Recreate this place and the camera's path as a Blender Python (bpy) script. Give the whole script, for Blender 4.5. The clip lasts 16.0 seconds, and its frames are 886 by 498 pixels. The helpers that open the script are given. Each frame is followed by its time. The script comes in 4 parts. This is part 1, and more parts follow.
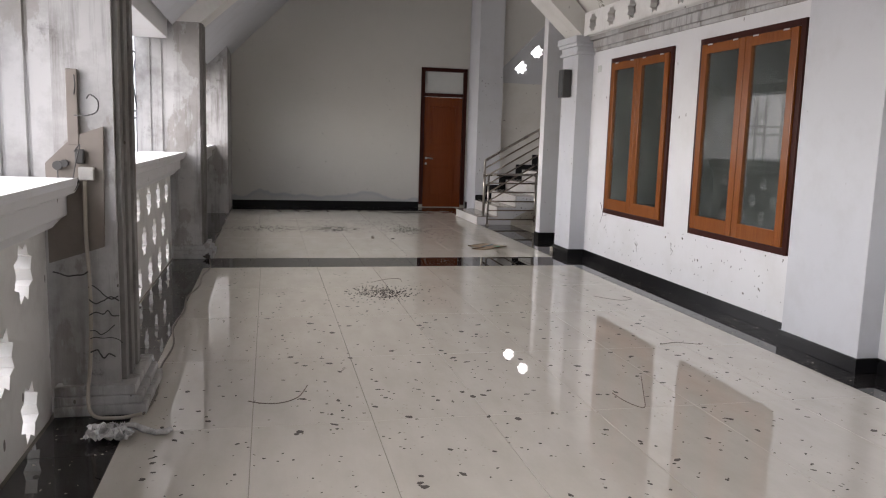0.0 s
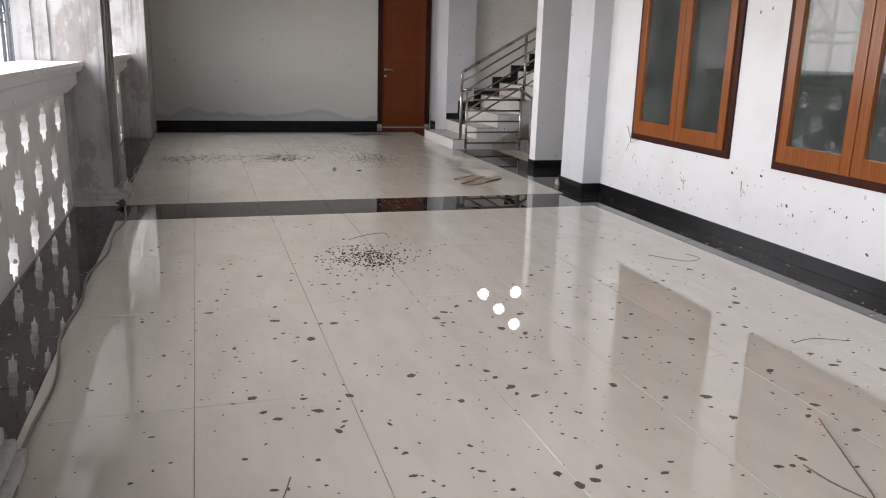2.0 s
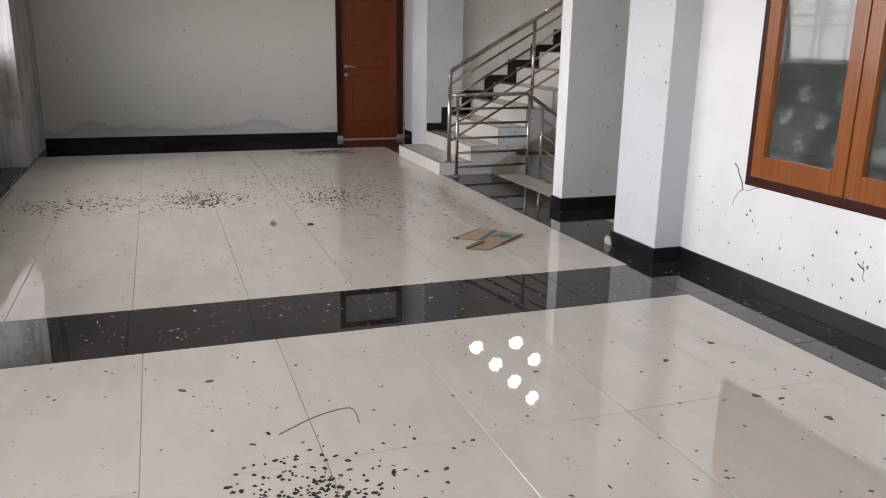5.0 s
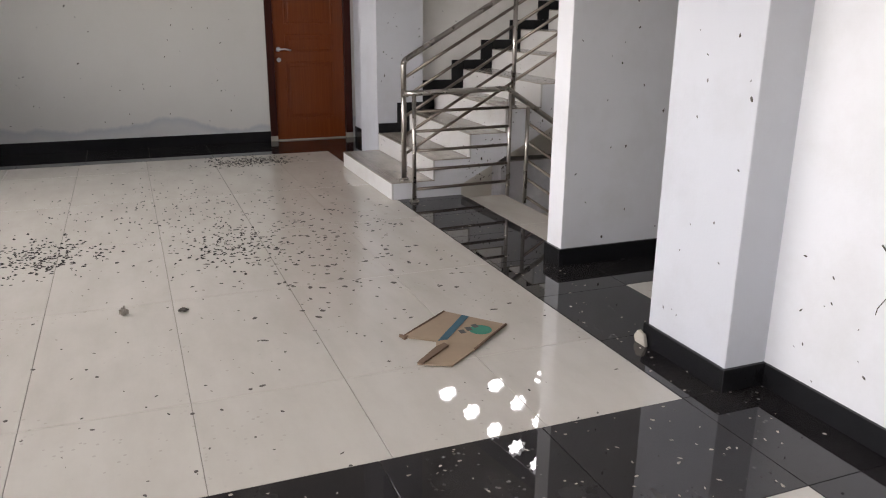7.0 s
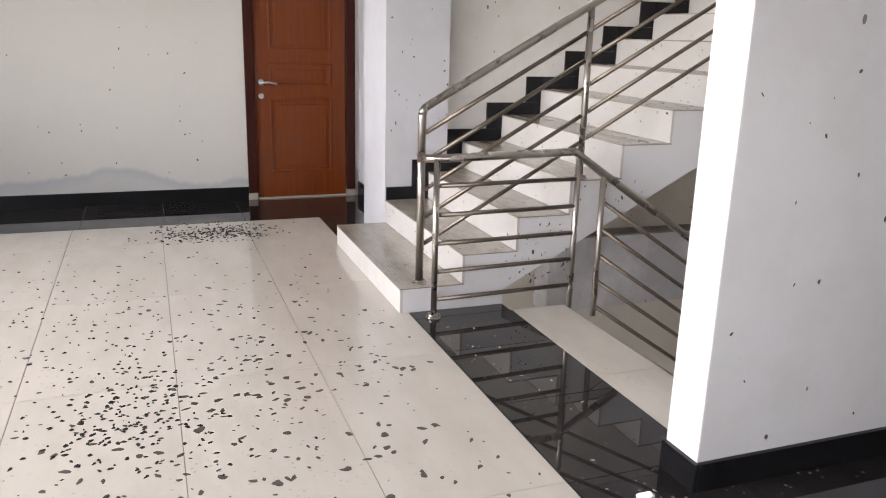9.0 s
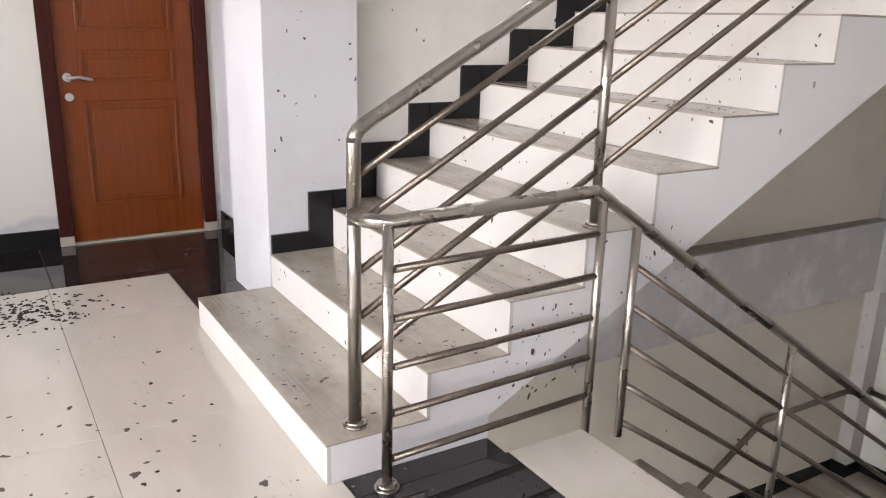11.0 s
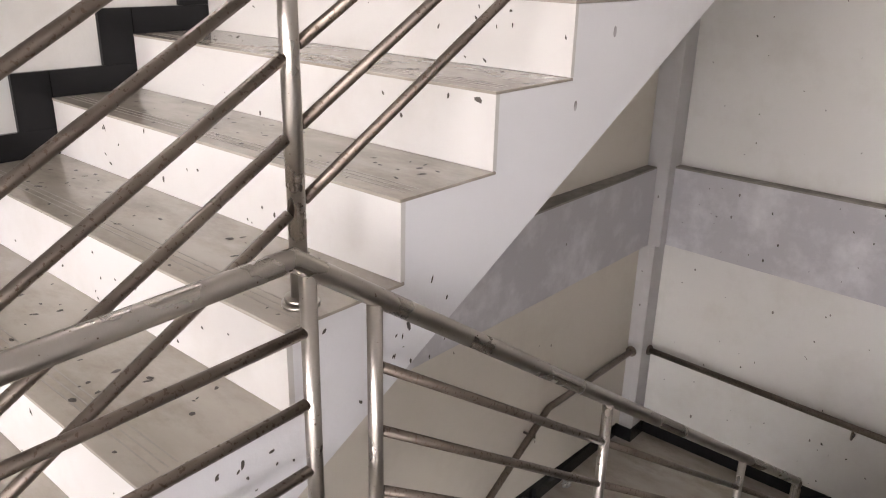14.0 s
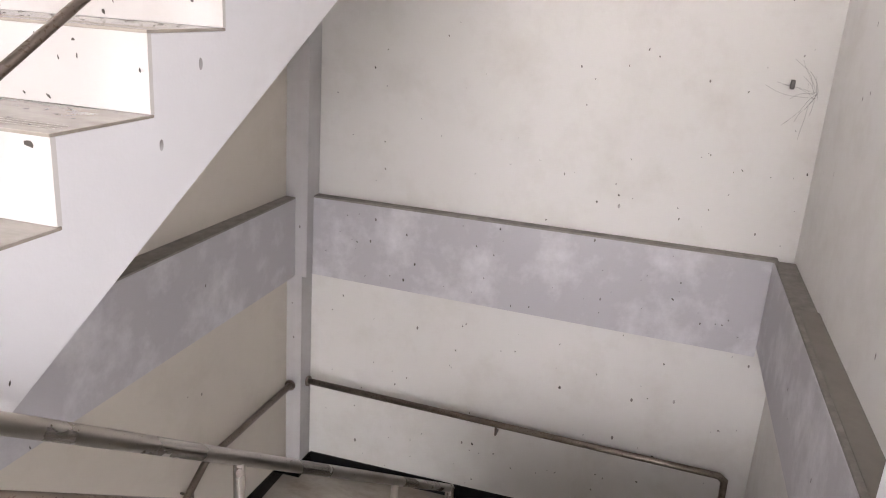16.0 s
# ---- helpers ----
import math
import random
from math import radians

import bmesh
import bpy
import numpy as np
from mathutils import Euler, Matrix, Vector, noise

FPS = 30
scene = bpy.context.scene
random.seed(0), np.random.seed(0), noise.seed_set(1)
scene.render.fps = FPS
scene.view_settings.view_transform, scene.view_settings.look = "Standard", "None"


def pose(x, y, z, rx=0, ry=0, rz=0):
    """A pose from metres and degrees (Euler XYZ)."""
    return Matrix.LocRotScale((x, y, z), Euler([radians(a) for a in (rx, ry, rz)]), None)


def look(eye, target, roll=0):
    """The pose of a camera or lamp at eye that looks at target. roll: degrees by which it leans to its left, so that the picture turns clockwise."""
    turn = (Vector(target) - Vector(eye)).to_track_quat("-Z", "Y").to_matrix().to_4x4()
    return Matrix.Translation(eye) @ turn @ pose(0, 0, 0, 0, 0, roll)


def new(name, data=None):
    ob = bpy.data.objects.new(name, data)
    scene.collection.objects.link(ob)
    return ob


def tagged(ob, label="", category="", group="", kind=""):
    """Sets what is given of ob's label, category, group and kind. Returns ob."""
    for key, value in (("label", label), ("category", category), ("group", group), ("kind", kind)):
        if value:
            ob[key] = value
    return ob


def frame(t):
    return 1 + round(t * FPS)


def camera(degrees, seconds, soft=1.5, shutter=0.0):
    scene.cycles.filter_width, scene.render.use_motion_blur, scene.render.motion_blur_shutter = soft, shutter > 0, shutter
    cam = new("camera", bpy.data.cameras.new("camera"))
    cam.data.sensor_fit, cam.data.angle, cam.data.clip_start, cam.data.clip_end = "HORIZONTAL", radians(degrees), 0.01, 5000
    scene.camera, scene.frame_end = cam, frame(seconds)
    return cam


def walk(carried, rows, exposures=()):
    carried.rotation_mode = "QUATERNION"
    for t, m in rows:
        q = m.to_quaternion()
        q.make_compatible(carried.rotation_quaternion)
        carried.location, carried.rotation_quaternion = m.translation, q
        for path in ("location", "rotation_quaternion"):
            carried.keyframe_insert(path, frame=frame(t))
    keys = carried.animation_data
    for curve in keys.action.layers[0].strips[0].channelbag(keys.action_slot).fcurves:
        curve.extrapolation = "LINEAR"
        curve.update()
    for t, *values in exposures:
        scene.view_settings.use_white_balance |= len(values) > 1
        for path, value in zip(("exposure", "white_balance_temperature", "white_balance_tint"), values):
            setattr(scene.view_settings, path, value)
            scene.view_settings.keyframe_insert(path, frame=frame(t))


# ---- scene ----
cam = camera(58.9, 16.0, soft=1.1)
SKY = 0.15
EXPOSURE = [(0, 2.32, 6640, 16), (0.6, 2.5, 6580, 15), (1.5, 2.58, 6560, 15), (3.5, 2.66, 6520, 15), (4.7, 2.7, 6540, 15), (7, 2.8, 6580, 16), (8, 3.2, 6560, 16), (10.5, 3.88, 6620, 18), (11.5, 3.9, 6640, 18), (13, 3.93, 6660, 19), (14.5, 3.92, 6760, 20), (15, 3.95, 6680, 20), (16, 4.33, 6560, 21)]
PATH = [
    (0, (-1.452, -2.176, 1.446), (-1.017, -0.244, 1.165), 1.7),
    (0.5, (-1.422, -1.705, 1.425), (-0.801, 0.171, 1.12), 2.0),
    (1, (-1.401, -1.165, 1.391), (-0.685, 0.665, 1.021), 2.3),
    (1.5, (-1.427, -0.641, 1.384), (-0.745, 1.186, 0.939), 2.2),
    (2, (-1.465, -0.107, 1.372), (-0.885, 1.743, 0.882), 1.7),
    (2.5, (-1.432, 0.383, 1.377), (-0.921, 2.248, 0.867), 1.0),
    (3, (-1.322, 0.843, 1.406), (-0.862, 2.725, 0.91), 0.5),
    (3.5, (-1.17, 1.3, 1.425), (-0.692, 3.181, 0.941), 0.5),
    (4, (-1.014, 1.808, 1.405), (-0.489, 3.673, 0.91), 0.9),
    (4.5, (-0.909, 2.336, 1.415), (-0.339, 4.186, 0.909), 1.1),
    (4.7, (-0.866, 2.526, 1.412), (-0.234, 4.355, 0.907), 1.4),
    (7, (0.114, 4.792, 1.488), (0.823, 6.566, 0.898), 0.5),
    (7.5, (0.348, 5.339, 1.464), (1.028, 7.126, 0.879), 0.4),
    (8, (0.527, 5.867, 1.446), (1.138, 7.685, 0.881), 0.6),
    (8.2, (0.605, 6.044, 1.462), (1.193, 7.876, 0.915), 0.8),
    (10.3, (0.954, 8.075, 1.429), (1.868, 9.768, 0.882), 2.2),
    (10.5, (0.997, 8.229, 1.421), (1.922, 9.911, 0.859), 1.8),
    (11, (1.175, 8.637, 1.401), (2.181, 10.273, 0.841), 1.5),
    (11.5, (1.372, 9.037, 1.386), (2.717, 10.399, 0.805), 2.8),
    (12, (1.652, 9.315, 1.387), (3.26, 10.345, 0.792), 2.9),
    (12.5, (1.893, 9.512, 1.384), (3.581, 10.384, 0.761), 2.9),
    (13, (2.035, 9.594, 1.385), (3.671, 10.526, 0.712), 1.8),
    (13.5, (2.13, 9.551, 1.378), (3.617, 10.685, 0.668), 1.0),
    (14, (2.163, 9.53, 1.378), (3.583, 10.748, 0.672), 1.4),
    (14.5, (2.187, 9.537, 1.384), (3.678, 10.672, 0.687), 2.0),
    (15, (2.269, 9.518, 1.385), (3.939, 10.37, 0.688), 3.1),
    (15.5, (2.348, 9.444, 1.367), (4.123, 10.071, 0.692), 3.2),
    (16, (2.369, 9.473, 1.38), (4.208, 9.978, 0.778), 4.0),
]
walk(cam, [(t, look(eye, target, roll)) for t, eye, target, roll in PATH], EXPOSURE)

# ---- world and light ----
world = bpy.data.worlds.new("overcast")
scene.world = world
world.use_nodes = True
wn, wl = world.node_tree.nodes, world.node_tree.links
sky = wn.new("ShaderNodeTexSky")
sky.sky_type = "NISHITA"
sky.sun_disc = False
sky.sun_elevation, sky.sun_rotation = radians(55), radians(-70)
soft_sky = wn.new("ShaderNodeHueSaturation")
soft_sky.inputs["Saturation"].default_value = 0.25
wl.new(sky.outputs[0], soft_sky.inputs["Color"])
wl.new(soft_sky.outputs[0], wn["Background"].inputs["Color"])
wn["Background"].inputs["Strength"].default_value = SKY
sun = new("sun", bpy.data.lights.new("sun", "SUN"))
sun.data.energy, sun.data.angle, sun.data.color = 0.3, radians(60), (1.0, 0.97, 0.92)
sun.matrix_world = look((-20, -8, 30), (0, 0, 0))


def daylight(name, at, towards, w, h, watts):
    """An area lamp in an opening, in place of the sky's light through it."""
    lamp = new(name, bpy.data.lights.new(name, "AREA"))
    lamp.data.shape, lamp.data.size, lamp.data.size_y = "RECTANGLE", w, h
    lamp.data.energy, lamp.data.color = watts, (1.0, 0.97, 0.93)
    lamp.matrix_world = look(at, towards)
    return lamp


daylight("lower_storey_daylight", (-2.4, 10.3, -2.4), (7.4, 10.3, -1.6), 3.4, 3.2, 0.3)
daylight("screen_daylight", (4.15, 12.6, 3.9), (4.15, 8.0, 3.9), 2.6, 2.6, 45)
for y, watts in ((-0.4, 8), (4.8, 8), (9.93, 11)):
    lamp = daylight("bay_daylight", (-2.95, y, 1.82), (3.0, y, 0.6), 4.4, 1.2, watts)
    lamp.data.spread = radians(120)


# ---- helpers of this scene ----
def bm_new():
    return bmesh.new()


def box(bm, x0, x1, y0, y1, z0, z1, bevel=0.0):
    m = Matrix.Translation(((x0 + x1) / 2, (y0 + y1) / 2, (z0 + z1) / 2)) @ Matrix.Diagonal((abs(x1 - x0), abs(y1 - y0), abs(z1 - z0), 1))
    r = bmesh.ops.create_cube(bm, size=1.0, matrix=m)
    if bevel > 0:
        edges = list({e for v in r["verts"] for e in v.link_edges})
        bmesh.ops.bevel(bm, geom=edges, offset=bevel, segments=2, affect="EDGES", profile=0.6)
    return bm


def boxed(*a, bevel=0.0):
    return box(bm_new(), *a, bevel=bevel)


def prism(bm, pts, axis, a, b):
    """Extrudes a flat polygon along an axis from a to b. pts: the two other coordinates, in the order of the axes."""
    def put(p, w):
        return {"x": (w, p[0], p[1]), "y": (p[0], w, p[1]), "z": (p[0], p[1], w)}[axis]
    v0 = [bm.verts.new(put(p, a)) for p in pts]
    v1 = [bm.verts.new(put(p, b)) for p in pts]
    n = len(pts)
    bm.faces.new(v0)
    bm.faces.new(v1[::-1])
    for i in range(n):
        bm.faces.new((v0[i], v1[i], v1[(i + 1) % n], v0[(i + 1) % n]))
    bmesh.ops.recalc_face_normals(bm, faces=bm.faces[:])
    return bm


def tube(bm, pts, r, seg=12):
    """A round tube along a line of points, with closed ends."""
    pts = [Vector(p) for p in pts]
    n = len(pts)
    d0 = (pts[1] - pts[0]).normalized()
    u = d0.orthogonal().normalized()
    rings = []
    for i in range(n):
        a = (pts[i] - pts[i - 1]).normalized() if i else d0
        b = (pts[i + 1] - pts[i]).normalized() if i < n - 1 else a
        t = (a + b).normalized()
        k = 1 / max(0.5, t.dot(a))
        u = (u - t * u.dot(t)).normalized()
        w = t.cross(u)
        bend = (b - a)
        ring = []
        for j in range(seg):
            c = math.cos(2 * math.pi * j / seg) * u + math.sin(2 * math.pi * j / seg) * w
            if bend.length > 1e-4:
                e = bend.normalized()
                c = c + e * c.dot(e) * (k - 1)
            ring.append(bm.verts.new(pts[i] + c * r))
        rings.append(ring)
    for i in range(n - 1):
        for j in range(seg):
            f = bm.faces.new((rings[i][j], rings[i][(j + 1) % seg], rings[i + 1][(j + 1) % seg], rings[i + 1][j]))
            f.smooth = True
    bm.faces.new(rings[0][::-1])
    bm.faces.new(rings[-1])
    return bm


def smooth(pts, n=5):
    """Points on a smooth line through the given ones."""
    p = [Vector(q) for q in pts]
    p = [p[0]] + p + [p[-1]]
    out = []
    for a, b, c, d in zip(p, p[1:], p[2:], p[3:]):
        for i in range(n):
            t = i / n
            out.append(0.5 * (2 * b + (c - a) * t + (2 * a - 5 * b + 4 * c - d) * t * t + (3 * b - a - 3 * c + d) * t ** 3))
    return out + [p[-1]]


def tubed(pts, r, seg=12):
    return tube(bm_new(), pts, r, seg)


def disc(bm, x, y, z, r, h, seg=16):
    return tube(bm, [(x, y, z), (x, y, z + h)], r, seg)


def thing(name, loc, label, category, group="", kind=""):
    e = new(name)
    e.location = loc
    e.empty_display_size = 0.1
    return tagged(e, label, category, group, kind)


def part(name, bm, material, parent=None, label="", smooth=False):
    me = bpy.data.meshes.new(name)
    bm.to_mesh(me)
    bm.free()
    me.materials.append(material)
    if smooth:
        for p in me.polygons:
            p.use_smooth = True
    ob = new(name, me)
    if parent is not None:
        ob.parent = parent
        ob.matrix_parent_inverse = Matrix.Translation(-parent.location) if parent.parent is None else Matrix.Identity(4)
    if label:
        ob["label"] = label
    return ob


def structure(name, bm, material, label, category):
    return tagged(part(name, bm, material), label, category, kind="structure")


def piece(name, mesh, parent, loc, rz=0.0):
    """An object on a shared mesh, under a parent that stands at the origin or at its own base."""
    ob = new(name, mesh)
    ob.location = loc
    ob.rotation_euler = (0, 0, rz)
    ob.parent = parent
    ob.matrix_parent_inverse = Matrix.Translation(-parent.location)
    return ob


# ---- materials ----
class Mat:
    """A node material with short calls."""

    def __init__(self, name, rough=0.5, metal=0.0, spec=0.5):
        self.m = bpy.data.materials.new(name)
        self.m.use_nodes = True
        self.t = self.m.node_tree
        self.b = self.t.nodes["Principled BSDF"]
        self.b.inputs["Roughness"].default_value = rough
        self.b.inputs["Metallic"].default_value = metal
        self.b.inputs["Specular IOR Level"].default_value = spec
        self.co = self.t.nodes.new("ShaderNodeNewGeometry").outputs["Position"]

    def node(self, kind, **inputs):
        n = self.t.nodes.new(kind)
        for k, v in inputs.items():
            sock = n.inputs[k.replace("_", " ")]
            if hasattr(v, "is_linked"):
                self.t.links.new(v, sock)
            else:
                sock.default_value = v
        return n

    def stretch(self, x, y, z, co=None):
        n = self.node("ShaderNodeVectorMath", Vector=co or self.co)
        n.operation = "MULTIPLY"
        n.inputs[1].default_value = (x, y, z)
        return n.outputs[0]

    def noise(self, scale, detail=4.0, rough=0.55, co=None):
        return self.node("ShaderNodeTexNoise", Vector=co or self.co, Scale=scale, Detail=detail, Roughness=rough).outputs["Fac"]

    def ramp(self, fac, lo, hi, a=0.0, b=1.0):
        n = self.node("ShaderNodeMapRange", Value=fac)
        for k, v in zip((1, 2, 3, 4), (lo, hi, a, b)):
            n.inputs[k].default_value = v
        return n.outputs[0]

    def math(self, op, a, b=0.0):
        n = self.t.nodes.new("ShaderNodeMath")
        n.operation = op
        for s, v in zip(n.inputs, (a, b)):
            if hasattr(v, "is_linked"):
                self.t.links.new(v, s)
            else:
                s.default_value = v
        return n.outputs[0]

    def mix(self, fac, a, b):
        n = self.t.nodes.new("ShaderNodeMix")
        n.data_type = "RGBA"
        for s, v in zip((n.inputs[0], n.inputs[6], n.inputs[7]), (fac, a, b)):
            if hasattr(v, "is_linked"):
                self.t.links.new(v, s)
            elif isinstance(v, tuple):
                s.default_value = (*v, 1.0)
            else:
                s.default_value = v
        return n.outputs[2]

    def colour(self, c):
        if isinstance(c, tuple):
            self.b.inputs["Base Color"].default_value = (*c, 1.0)
        else:
            self.t.links.new(c, self.b.inputs["Base Color"])
        return self

    def rough(self, r):
        self.t.links.new(r, self.b.inputs["Roughness"])
        return self

    def bump(self, height, strength=0.2, distance=0.01):
        n = self.node("ShaderNodeBump", Height=height, Strength=strength, Distance=distance)
        self.t.links.new(n.outputs[0], self.b.inputs["Normal"])
        return self

    def island(self):
        return self.t.nodes.new("ShaderNodeObjectInfo").outputs["Random"]


def plaster(name, base, dirt, amount=0.4, streak=False, fine=0.045):
    """Painted plaster: broad patches, small scuffs and specks of mud."""
    k = Mat(name, rough=0.75, spec=0.3)
    big = k.noise(0.7, 5, 0.6)
    patch = k.ramp(k.noise(2.3, 6, 0.65), 0.48, 0.75)
    col = k.mix(k.math("MULTIPLY", patch, amount), base, dirt)
    col = k.mix(k.math("MULTIPLY", k.ramp(big, 0.4, 0.7), 0.18), col, tuple(c * 0.86 for c in base))
    if streak:
        run = k.noise(2.0, 6, 0.7, k.stretch(5.0, 5.0, 0.35))
        drip = k.math("MULTIPLY", k.ramp(run, 0.5, 0.68), k.ramp(big, 0.35, 0.6))
        col = k.mix(k.math("MULTIPLY", drip, 0.8), col, dirt)
        mould = k.math("MULTIPLY", k.ramp(k.noise(4.5, 8, 0.75), 0.56, 0.66), k.ramp(k.noise(1.1, 3), 0.48, 0.62))
        col = k.mix(k.math("MULTIPLY", mould, 0.7), col, tuple(c * 0.45 for c in dirt))
        patch2 = k.ramp(k.noise(1.5, 9, 0.62, k.stretch(1.6, 1.6, 0.8)), 0.53, 0.555)
        col = k.mix(k.math("MULTIPLY", patch2, 0.5), col, tuple(c * 1.9 for c in dirt))
    vor = k.node("ShaderNodeTexVoronoi", Vector=k.stretch(1.0, 1.0, 0.55), Scale=7.0)
    speck = k.math("LESS_THAN", vor.outputs["Distance"], fine)
    speck = k.math("MULTIPLY", speck, k.ramp(k.noise(1.7, 2), 0.47, 0.52))
    col = k.mix(k.math("MULTIPLY", speck, 0.8), col, (0.10, 0.085, 0.07))
    k.colour(col)
    k.bump(k.math("ADD", k.noise(9, 6), k.math("MULTIPLY", k.noise(90, 3), 0.25)), 0.18, 0.012)
    return k.m


M_WHITE = plaster("white_painted_plaster", (0.71, 0.71, 0.72), (0.56, 0.55, 0.525), 0.45, False, 0.062)
M_GREY = plaster("pale_grey_painted_plaster", (0.56, 0.57, 0.597), (0.43, 0.43, 0.43), 0.4, False, 0.042)
M_CREAM = plaster("cream_painted_plaster", (0.70, 0.688, 0.655), (0.54, 0.515, 0.46), 0.55, False, 0.058)
# Beige, darker than M_CREAM: the dim light under the flight is partly in it.
M_BEIGE = plaster("dimmed_beige_plaster", (0.60, 0.56, 0.49), (0.47, 0.43, 0.36), 0.45, False, 0.05)
M_STREAK = plaster("rain_stained_white_plaster", (0.46, 0.455, 0.45), (0.12, 0.107, 0.095), 0.65, True)
# Stained ribs of the inner faces; their backlit shade is in the dark base.
M_RIB_SHADED = plaster("shaded_stained_plaster", (0.26, 0.25, 0.24), (0.09, 0.08, 0.075), 0.7, True)
M_SCREEN = plaster("stained_grey_cement_screen", (0.76, 0.75, 0.73), (0.34, 0.31, 0.28), 0.45, False, 0.10)
M_COLUMN = plaster("grey_cement_plaster", (0.50, 0.49, 0.485), (0.38, 0.365, 0.35), 0.55, False, 0.05)
M_BEAM = plaster("bare_cement_render", (0.47, 0.46, 0.475), (0.74, 0.73, 0.74), 0.9)


def farwall_material():
    """Off-white wall with a tide mark of damp above the skirting."""
    k = Mat("damp_off_white_wall", rough=0.7, spec=0.3)
    base, damp = (0.63, 0.617, 0.575), (0.40, 0.425, 0.455)
    z = k.node("ShaderNodeSeparateXYZ", Vector=k.co).outputs["Z"]
    wave = k.noise(1.0, 7, 0.55, k.stretch(1, 1, 0.0))
    level = k.math("ADD", -0.10, k.math("MULTIPLY", wave, 0.66))
    tide = k.ramp(k.math("SUBTRACT", level, z), -0.01, 0.03)
    edge = k.math("MULTIPLY", tide, k.ramp(k.math("SUBTRACT", level, z), 0.0, 0.10, 1.0, 0.45))
    col = k.mix(k.math("MULTIPLY", edge, 0.9), base, damp)
    col = k.mix(k.math("MULTIPLY", k.ramp(k.noise(2.5, 6, 0.65), 0.5, 0.75), 0.25), col, (0.55, 0.54, 0.50))
    k.colour(col)
    k.bump(k.noise(11, 6), 0.15, 0.01)
    return k.m


def peeling_material():
    """White paint flaking off grey render."""
    k = Mat("peeling_white_paint", rough=0.8, spec=0.2)
    flake = k.ramp(k.noise(3.2, 8, 0.7, k.stretch(1.0, 1.6, 0.6)), 0.53, 0.56)
    rim = k.ramp(k.noise(3.2, 8, 0.7, k.stretch(1.0, 1.6, 0.6)), 0.50, 0.53)
    col = k.mix(flake, (0.72, 0.70, 0.66), (0.30, 0.29, 0.25))
    col = k.mix(k.math("MULTIPLY", k.math("SUBTRACT", rim, flake), 0.5), col, (0.80, 0.79, 0.76))
    k.colour(col)
    k.bump(k.math("SUBTRACT", 1.0, flake), 0.6, 0.01)
    return k.m


def tile_material(name, base, vein, rough, dark=False, trodden=0.0):
    """Polished floor tile with faint clouding, dust and a tone of its own for every tile."""
    k = Mat(name, rough=rough, spec=0.5 if dark else 0.85)
    rnd = k.island()
    shift = k.node("ShaderNodeVectorMath", Vector=k.co)
    shift.operation = "ADD"
    sep = k.node("ShaderNodeCombineXYZ", X=k.math("MULTIPLY", rnd, 37.0), Y=k.math("MULTIPLY", rnd, 11.0), Z=0.0)
    k.t.links.new(sep.outputs[0], shift.inputs[1])
    co = shift.outputs[0]
    cloud = k.ramp(k.noise(2.2, 6, 0.62, k.stretch(2.4, 0.8, 1, co)), 0.36, 0.7)
    col = k.mix(cloud, base, vein)
    dust = k.ramp(k.noise(1.3, 7, 0.7), 0.5, 0.72)
    col = k.mix(k.math("MULTIPLY", dust, 0.10 if not dark else 0.05), col, (0.42, 0.39, 0.34))
    if trodden:
        wear = k.ramp(k.noise(3.4, 8, 0.7, k.stretch(1.6, 0.7, 1)), 0.46, 0.66)
        col = k.mix(k.math("MULTIPLY", wear, trodden), col, (0.15, 0.115, 0.085))
    fleck = k.node("ShaderNodeTexVoronoi", Vector=k.co, Scale=26.0)
    spot = k.math("MULTIPLY", k.math("LESS_THAN", fleck.outputs["Distance"], 0.16), k.ramp(k.noise(2.1, 4), 0.52, 0.6))
    col = k.mix(k.math("MULTIPLY", spot, 0.35), col, (0.30, 0.27, 0.23) if not dark else (0.35, 0.34, 0.33))
    k.colour(col)
    r = k.math("ADD", rough, k.math("MULTIPLY", dust, 0.008))
    k.rough(k.math("ADD", r, k.math("MULTIPLY", k.ramp(k.noise(6, 5), 0.45, 0.8), 0.006)))
    k.bump(k.noise(1.2, 2), 0.012, 0.01)
    return k.m


def wood_material(name, base, dark, rough=0.3, along="z", spec=0.35):
    k = Mat(name, rough=rough, spec=spec)
    s = {"z": (30, 30, 0.7), "y": (30, 0.7, 30), "x": (0.7, 30, 30)}[along]
    grain = k.noise(2.2, 7, 0.65, k.stretch(*s))
    col = k.mix(k.ramp(grain, 0.35, 0.7), base, dark)
    col = k.mix(k.math("MULTIPLY", k.ramp(k.noise(1.4, 3), 0.4, 0.7), 0.2), col, dark)
    k.colour(col)
    k.rough(k.ramp(k.noise(5, 5), 0.3, 0.7, rough - 0.01, rough + 0.04))
    k.bump(grain, 0.03, 0.002)
    return k.m


def steel_material(name, bright, dull, rust, rough):
    """Stainless tube, dulled by dust, rust bloom and specks of mud."""
    k = Mat(name, rough=rough, metal=1.0)
    dirt = k.ramp(k.noise(110, 3, 0.55), 0.65 - rust, 0.68 - rust)
    haze = k.ramp(k.noise(5, 5), 0.35, 0.7)
    col = k.mix(haze, bright, dull)
    col = k.mix(dirt, col, (0.12, 0.085, 0.06))
    k.colour(col)
    k.rough(k.math("ADD", k.ramp(haze, 0, 1, rough, rough + 0.12), k.math("MULTIPLY", dirt, 0.4)))
    k.t.links.new(k.math("SUBTRACT", 1.0, k.math("MULTIPLY", dirt, 0.9)), k.b.inputs["Metallic"])
    return k.m


